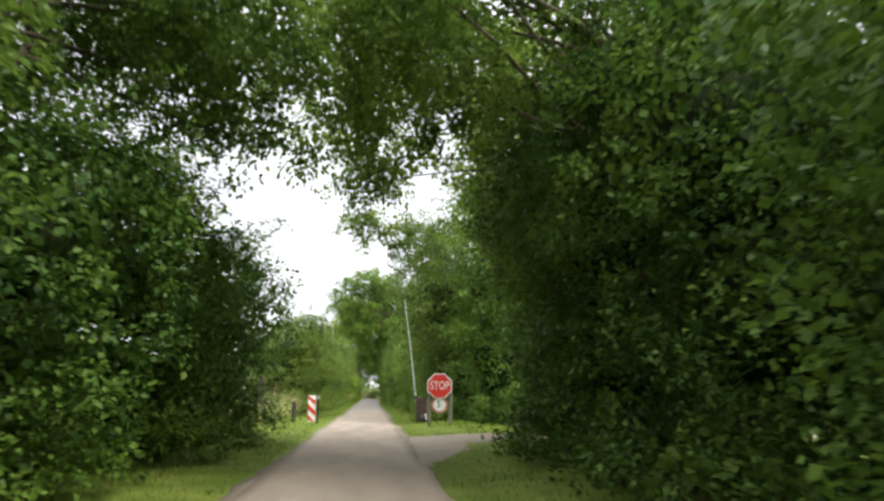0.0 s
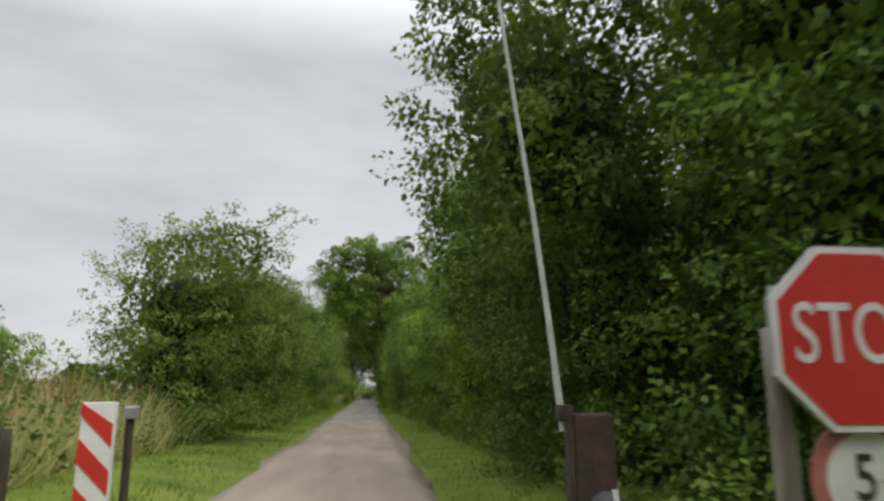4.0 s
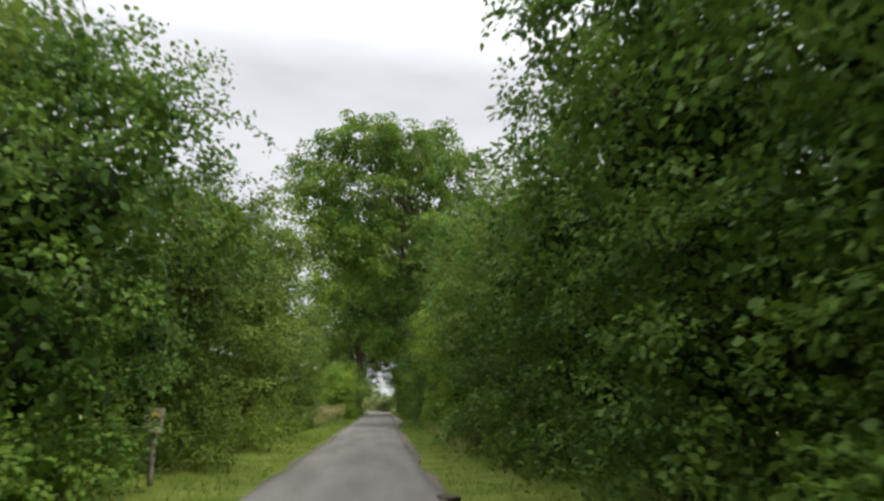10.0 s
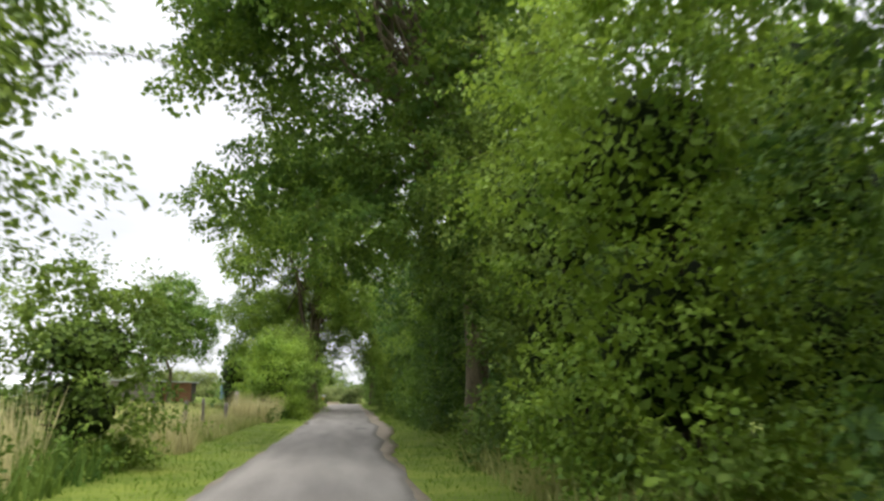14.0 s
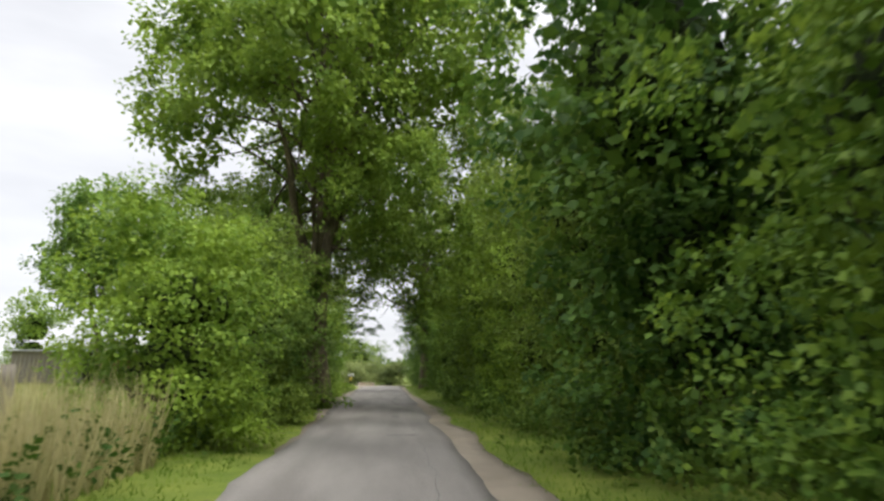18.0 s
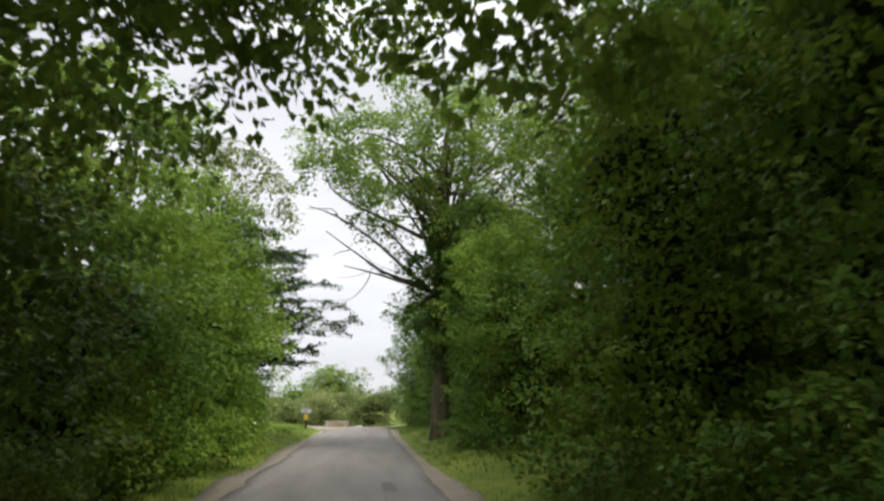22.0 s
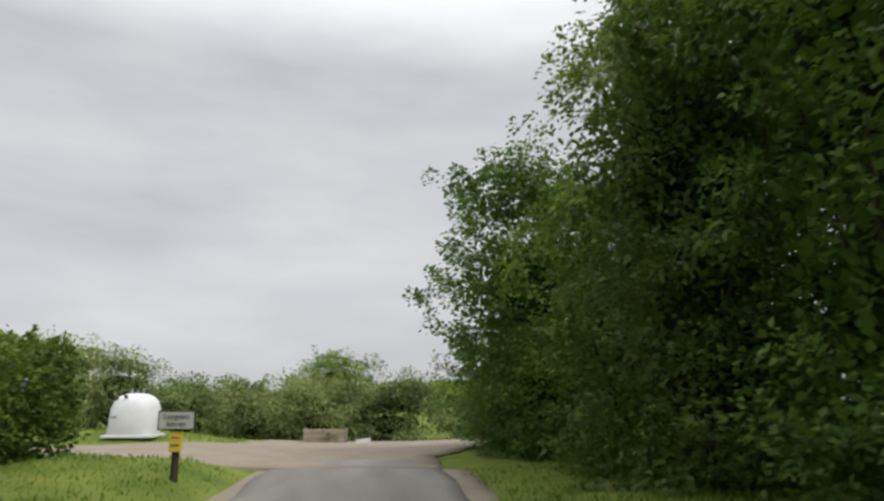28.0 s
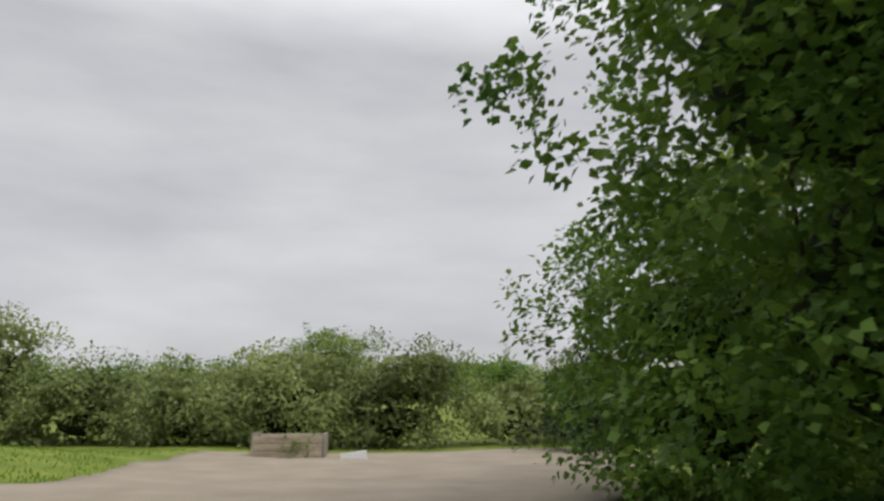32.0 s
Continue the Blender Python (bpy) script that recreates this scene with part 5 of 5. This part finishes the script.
part("plate", box(bmesh.new(), 0.27, 0.02, 0.34, Matrix.Translation((0, -0.06, 0.9)) @ pose(0, 0, 0, 0, 4, 0), 0.004), rough_mat("faded_beige_paint", (0.28, 0.25, 0.165), (0.42, 0.37, 0.26), 5, 40, 0.7, 0.1), g, "faded beige plate")
part("mark", prism(bmesh.new(), ngon(0.05, 16, 0, 0.02, 0.97), -0.075, -0.070), M_YELLOW, g, "orange-yellow spot")

for k, (x, y, h, r) in enumerate([(-5.2, 99.5, 1.0, 0.06), (-5.1, 103.0, 1.05, 0.06), (-5.0, 106.3, 0.95, 0.07), (-5.1, 109.6, 1.0, 0.06), (-4.75, 112.2, 0.8, 0.085), (-4.8, 115.0, 0.75, 0.07), (-5.15, 117.2, 1.25, 0.11)]):
    wood_post(x, y, h, r, M_WOOD, "weathered grey fence post in long grass", 20.0 + k, 2.0 * (-1) ** k)


# ---------------------------------------------------------------- far buildings in the meadow
def shed(x, y, w, d, h, wall, roof, label, boards=12):
    ob = thing("shed", x, y, gz(x, y), label, "shed", "meadow sheds")
    part("core", box(bmesh.new(), w - 0.06, d - 0.06, h, Matrix.Translation((0, 0, h / 2))), M_DARKWOOD, ob)
    bm0 = box(bmesh.new(), w / boards - 0.015, 0.025, h - 0.05, Matrix.Translation((0, 0, h / 2)))
    first = part("board", bm0, wall, ob)
    first.location = (-w / 2 + w / boards / 2, -d / 2, 0)
    for k in range(1, boards):
        b = mesh_object("board", first.data, ob)
        b.location = (-w / 2 + w / boards * (k + 0.5), -d / 2 + 0.006 * (k % 2), 0)
    bm = prism(bmesh.new(), [(-w / 2 - 0.15, h), (w / 2 + 0.15, h - 0.06), (w / 2 + 0.15, h + 0.04), (-w / 2 - 0.15, h + 0.1)], -d / 2 - 0.2, d / 2 + 0.2)
    part("roof", bm, roof, ob, "flat felt roof")


M_BROWN = rough_mat("red_brown_boards", (0.16, 0.075, 0.035), (0.30, 0.15, 0.075), 8, 60, 0.85, 0.4, 0, (1, 1, 0.2))
shed(-18.4, 148.0, 3.8, 2.5, 1.75, M_WOOD, M_METAL, "grey weathered plank shed in the meadow", 16)
shed(-15.0, 149.0, 2.4, 2.2, 1.7, M_BROWN, M_METAL, "red-brown plank shed behind the meadow tree", 10)


def greenhouse(x, y, w, d, h):
    ob = thing("greenhouse", x, y, gz(x, y), "long white polytunnel at the meadow edge", "greenhouse")
    bm = bmesh.new()
    pts = [(-d / 2, 0)] + [(-d / 2 * math.cos(a), h * (0.55 + 0.45 * math.sin(a))) for a in np.linspace(0, math.pi, 11)] + [(d / 2, 0)]
    prism(bm, pts, -w / 2, w / 2)
    bmesh.ops.rotate(bm, verts=bm.verts, matrix=Matrix.Rotation(radians(90), 3, "Z"))
    part("cover", bm, M_PLASTIC, ob, "white sheet cover")
    for k in range(7):
        v, f = tube_arrays([[(-w / 2 + w * k / 6, -d / 2 * math.cos(a) * 1.02, h * (0.55 + 0.46 * math.sin(a)), 0.04) for a in np.linspace(0, math.pi, 9)]], 6)
        mesh_object("hoop", array_mesh("hoop", v, f, M_METAL), ob)


greenhouse(-42.5, 174, 20, 6, 3.0)


# ---------------------------------------------------------------- the junction
M_PRINT = rough_mat("faded_print", (0.10, 0.10, 0.10), (0.17, 0.17, 0.165), 5, 40, 0.6, 0.02)


def slow_sign():
    ob = thing("slow_sign", -2.6, 160.1, gz(-2.6, 160.1), "pale grey Langsam fahren sign on a yellow-sleeved post", "sign", "", 3)
    p = part("post", round_post(0.05, 0.95, seed=8.0), M_DARKWOOD, ob, "dark wooden post", True)
    p.location = (0, 0.05, -0.1)
    part("sleeve", box(bmesh.new(), 0.16, 0.06, 0.27, Matrix.Translation((0, 0.0, 0.50)), 0.008), M_YELLOW, ob, "yellow plate")
    b = part("board", box(bmesh.new(), 0.47, 0.03, 0.25, Matrix.Translation((0, -0.035, 0.77)), 0.006), M_BLACK, ob, "dark frame")
    part("face", box(bmesh.new(), 0.435, 0.006, 0.215, Matrix.Translation((0, -0.053, 0.77))), M_PALEGREY, b, "pale grey face")
    lettering("Langsam", 0.096, M_PRINT, b, 0, -0.058, 0.817, 1.0, 0.002)
    lettering("fahren", 0.096, M_PRINT, b, 0, -0.058, 0.722, 1.0, 0.002)
    for z in (0.55, 0.45):
        part("print_bar", box(bmesh.new(), 0.10, 0.004, 0.012, Matrix.Translation((0, -0.033, z))), M_BLACK, ob)


slow_sign()


M_SLOT = rough_mat("grey_rubber", (0.12, 0.12, 0.12), (0.2, 0.2, 0.2), 5, 40, 0.7, 0.05)


def glass_bank():
    """A domed recycling container with lifting lugs and throw-in holes."""
    ob = thing("recycling_container", -6.72, 171.0, gz(-6.72, 171.0) - 0.06, "white domed glass recycling container on the grass", "container")
    bm = bmesh.new()
    rings = [(0.0, 0.63), (0.06, 0.65), (0.5, 0.63), (0.8, 0.60), (0.99, 0.53), (1.11, 0.41), (1.18, 0.25), (1.20, 0.0)]
    prev = None
    for z, r in rings:
        ring = []
        for k in range(32):
            a = 2 * math.pi * k / 32
            c, s = math.cos(a), math.sin(a)
            q = (abs(c) ** 3.2 + abs(s) ** 3.2) ** (-1 / 3.2)
            ring.append(bm.verts.new((c * q * max(r, 0.001), s * q * max(r, 0.001), z)))
        if prev:
            for k in range(32):
                bm.faces.new((prev[k], prev[(k + 1) % 32], ring[(k + 1) % 32], ring[k]))
        prev = ring
    part("shell", bm, M_PLASTIC, ob, "", True)
    part("foot", box(bmesh.new(), 1.34, 1.34, 0.08, Matrix.Translation((0, 0, 0.04)), 0.02), M_PLASTIC, ob)
    for x in (-0.16, 0.0, 0.16):
        part("lug", box(bmesh.new(), 0.035, 0.05, 0.14, Matrix.Translation((x, 0, 1.25)), 0.008), M_METAL, ob)
    for x in (-0.40, -0.14):
        part("throw_slot", box(bmesh.new(), 0.10, 0.03, 0.26, Matrix.Translation((x, -0.47, 1.075)) @ pose(0, 0, 0, 52, 0, 0), 0.01), M_SLOT, ob, "grey throw-in slot")
    part("label", box(bmesh.new(), 0.16, 0.006, 0.06, Matrix.Translation((-0.36, -0.668, 0.55))), M_METAL, ob)


glass_bank()


M_PALEWOOD = rough_mat("pale_weathered_planks", (0.22, 0.18, 0.13), (0.42, 0.36, 0.27), 6, 50, 0.9, 0.5, 0, (0.2, 1, 1))


def trough():
    ob = thing("plank_trough", -1.9, 177.8, gz(-1.9, 177.8) + 0.06, "low weathered plank planter at the end of the yard", "planter", "", -3)
    for k in range(3):
        part("front_plank", box(bmesh.new(), 1.5, 0.04, 0.145, Matrix.Translation((0, -0.3, 0.08 + 0.155 * k)), 0.006), M_PALEWOOD, ob)
        part("back_plank", box(bmesh.new(), 1.5, 0.04, 0.145, Matrix.Translation((0, 0.3, 0.10 + 0.155 * k)), 0.006), M_PALEWOOD, ob)
    for x in (-0.77, 0.77):
        part("end_board", box(bmesh.new(), 0.05, 0.66, 0.52, Matrix.Translation((x, 0, 0.26)), 0.008), M_WOOD, ob, "grey end board")
    part("soil", box(bmesh.new(), 1.46, 0.54, 0.3, Matrix.Translation((0, 0, 0.2))), M_EARTH, ob)
    rng = np.random.default_rng(5)
    p = np.stack([rng.uniform(-0.1, 0.55, 60), rng.uniform(-0.34, -0.2, 60), rng.uniform(0.02, 0.45, 60)], -1)
    q = spray_quads(rng, p, unit(rng.normal(0, 1, (60, 3))), np.ones(60), 0.07, 6, 0.15, 0.2)
    mesh_object("creeper", array_mesh("creeper", q.reshape(-1, 3), np.arange(len(q) * 4).reshape(-1, 4), M_WEED), ob, "green creeper")
    bp = thing("white_panel", -0.45, 176.9, gz(-0.45, 176.9), "white sloping board lying beside the planter", "board")
    part("panel", prism(bmesh.new(), [(-0.28, 0.04), (0.27, 0.02), (0.27, 0.25), (-0.28, 0.18)], -0.02, 0.02), M_PLASTIC, bp)
    part("strut", box(bmesh.new(), 0.04, 0.3, 0.04, Matrix.Translation((0.1, 0.16, 0.1)) @ pose(0, 0, 0, 20, 0, 0)), M_WOOD, bp)


trough()


def blue_hut():
    ob = thing("blue_hut", -13.6, 173.8, gz(-13.6, 173.8), "pale blue hut with a white-framed window", "hut")
    m = rough_mat("pale_blue_paint", (0.14, 0.24, 0.36), (0.20, 0.32, 0.46), 3, 40, 0.7, 0.1)
    part("wall", box(bmesh.new(), 4.0, 2.4, 2.1, Matrix.Translation((0, 0, 1.05)), 0.02), m, ob)
    part("roof", box(bmesh.new(), 4.3, 2.7, 0.12, Matrix.Translation((0, 0, 2.16)), 0.02), M_DARKWOOD, ob)
    w = part("window", box(bmesh.new(), 0.62, 0.06, 0.75, Matrix.Translation((1.4, -1.22, 1.4)), 0.008), M_WHITE, ob, "white window frame")
    glass = rough_mat("dark_glass", (0.03, 0.04, 0.05), (0.05, 0.06, 0.07), 1, 10, 0.08, 0.0)
    for x in (1.26, 1.54):
        part("pane", box(bmesh.new(), 0.22, 0.01, 0.62, Matrix.Translation((x, -1.255, 1.4))), glass, w, "dark pane")


blue_hut()


def clipped_hedge():
    """A trimmed hedge with a square section beside the junction."""
    rng = np.random.default_rng(77)
    ob = thing("clipped_hedge", -5.7, 157.4, gz(-5.7, 157.4), "neatly clipped green hedge beside the lawn", "hedge")
    n = 2600
    u = rng.random(n)
    face = rng.random(n)
    y = rng.uniform(-5.0, 5.0, n)
    x = np.where(face < 0.55, 0.75, np.where(face < 0.9, rng.uniform(-0.75, 0.75, n), -0.75))
    z = np.where((face < 0.55) | (face >= 0.9), u * 1.5, 1.53)
    d = np.where((face < 0.55)[:, None], [1, 0, 0.2], np.where((face < 0.9)[:, None], [0, 0, 1], [-1, 0, 0.2])).astype(float)
    end = rng.random(n) < 0.12
    y = np.where(end, 5.0 * np.where(rng.random(n) < 0.5, 1, -1), y)
    x = np.where(end, rng.uniform(-0.75, 0.75, n), x)
    z = np.where(end, u * 1.53, z)
    p = np.stack([x, y, z], -1) + rng.normal(0, 0.07, (n, 3))
    q = [spray_quads(rng, p, d, np.ones(n), 0.10, 8, 0.22, 0.0)]
    m = 700
    p = np.stack([rng.uniform(-0.55, 0.55, m), rng.uniform(-4.8, 4.8, m), rng.uniform(0.1, 1.35, m)], -1)
    q.append(spray_quads(rng, p, unit(rng.normal(0, 1, (m, 3))), np.full(m, 2.6), 0.10, 6, 0.3, 0.0))
    q = np.concatenate(q)
    mesh_object("foliage", array_mesh("foliage", q.reshape(-1, 3), np.arange(len(q) * 4).reshape(-1, 4), LEAF["thorn"]), ob)
    for k in range(8):
        v, f = tube_arrays([limb(rng, (0, -4.5 + k * 1.28, 0), (rng.normal(0, 0.2), -4.5 + k * 1.28, 1.6), 0.035, 0.01, 5, 0.2)], 6)
        mesh_object("stem", array_mesh("stem", v, f, M_TWIG), ob)


clipped_hedge()


def fir(x, y, h, r, label, scale=1.0):
    rng = np.random.default_rng(int(h * 100))
    blobs = [(0, 0, h * (0.12 + 0.8 * t), r * (1.02 - t), r * (1.02 - t), h * 0.07) for t in np.linspace(0, 0.96, 9)]
    plant("fir_tree", x, y, blobs, "fir", label, "tree", "firs", 3, 0, [limb(rng, (0, 0, 0), (0, 0, h), 0.05 * r + 0.06, 0.02, 5, 0.02)], (), dict(lane_side=0), scale, M_TWIG)


fir(-1.1, 257.0, 6.0, 1.4, "distant dark fir tree", 2.0)
fir(5.2, 178, 4.6, 1.2, "dark young fir beside the thicket")
fir(-41.5, 190, 7.6, 2.0, "distant dark fir behind the meadow", 2.0)
shrub(4.3, 131.8, 1.0, 0.6, 0.6, "bright", "small yellow-green garden shrub under the hedge", 900)
shrub(3.6, 134.2, 0.8, 0.45, 0.45, "bright", "small yellow-green garden shrub under the hedge", 901)


def garden_bench(x, y):
    ob = thing("garden_chair", x, y, gz(x, y), "pale tubular garden chair on the lawn", "chair")
    for dx in (-0.25, 0.25):
        for dy in (-0.22, 0.22):
            part("leg", box(bmesh.new(), 0.03, 0.03, 0.45, Matrix.Translation((dx, dy, 0.225)), 0.005), M_METAL, ob)
    part("seat", box(bmesh.new(), 0.54, 0.5, 0.04, Matrix.Translation((0, 0, 0.46)), 0.01), M_WHITE, ob)
    for z in (0.62, 0.86):
        part("back_rail", box(bmesh.new(), 0.54, 0.03, 0.05, Matrix.Translation((0, 0.24, z)), 0.008), M_WHITE, ob)
    for dx in (-0.25, 0.25):
        part("back_post", box(bmesh.new(), 0.03, 0.03, 0.44, Matrix.Translation((dx, 0.24, 0.68)), 0.005), M_METAL, ob)


garden_bench(9.6, 155.2)


def pale_stone(x, y):
    bm = bmesh.new()
    bmesh.ops.create_icosphere(bm, subdivisions=2, radius=1)
    for v in bm.verts:
        q = 1 + 0.25 * noise.noise(v.co * 1.7)
        v.co = Vector((v.co.x * 0.13 * q, v.co.y * 0.10 * q, v.co.z * 0.07 * q))
    ob = part("stone", bm, M_PLASTIC, None, smooth=True)
    ob.matrix_basis = pose(x, y, gz(x, y) + 0.06)
    tagged(ob, "small pale stone lying on the lawn", "stone")


pale_stone(-4.5, 157.8)
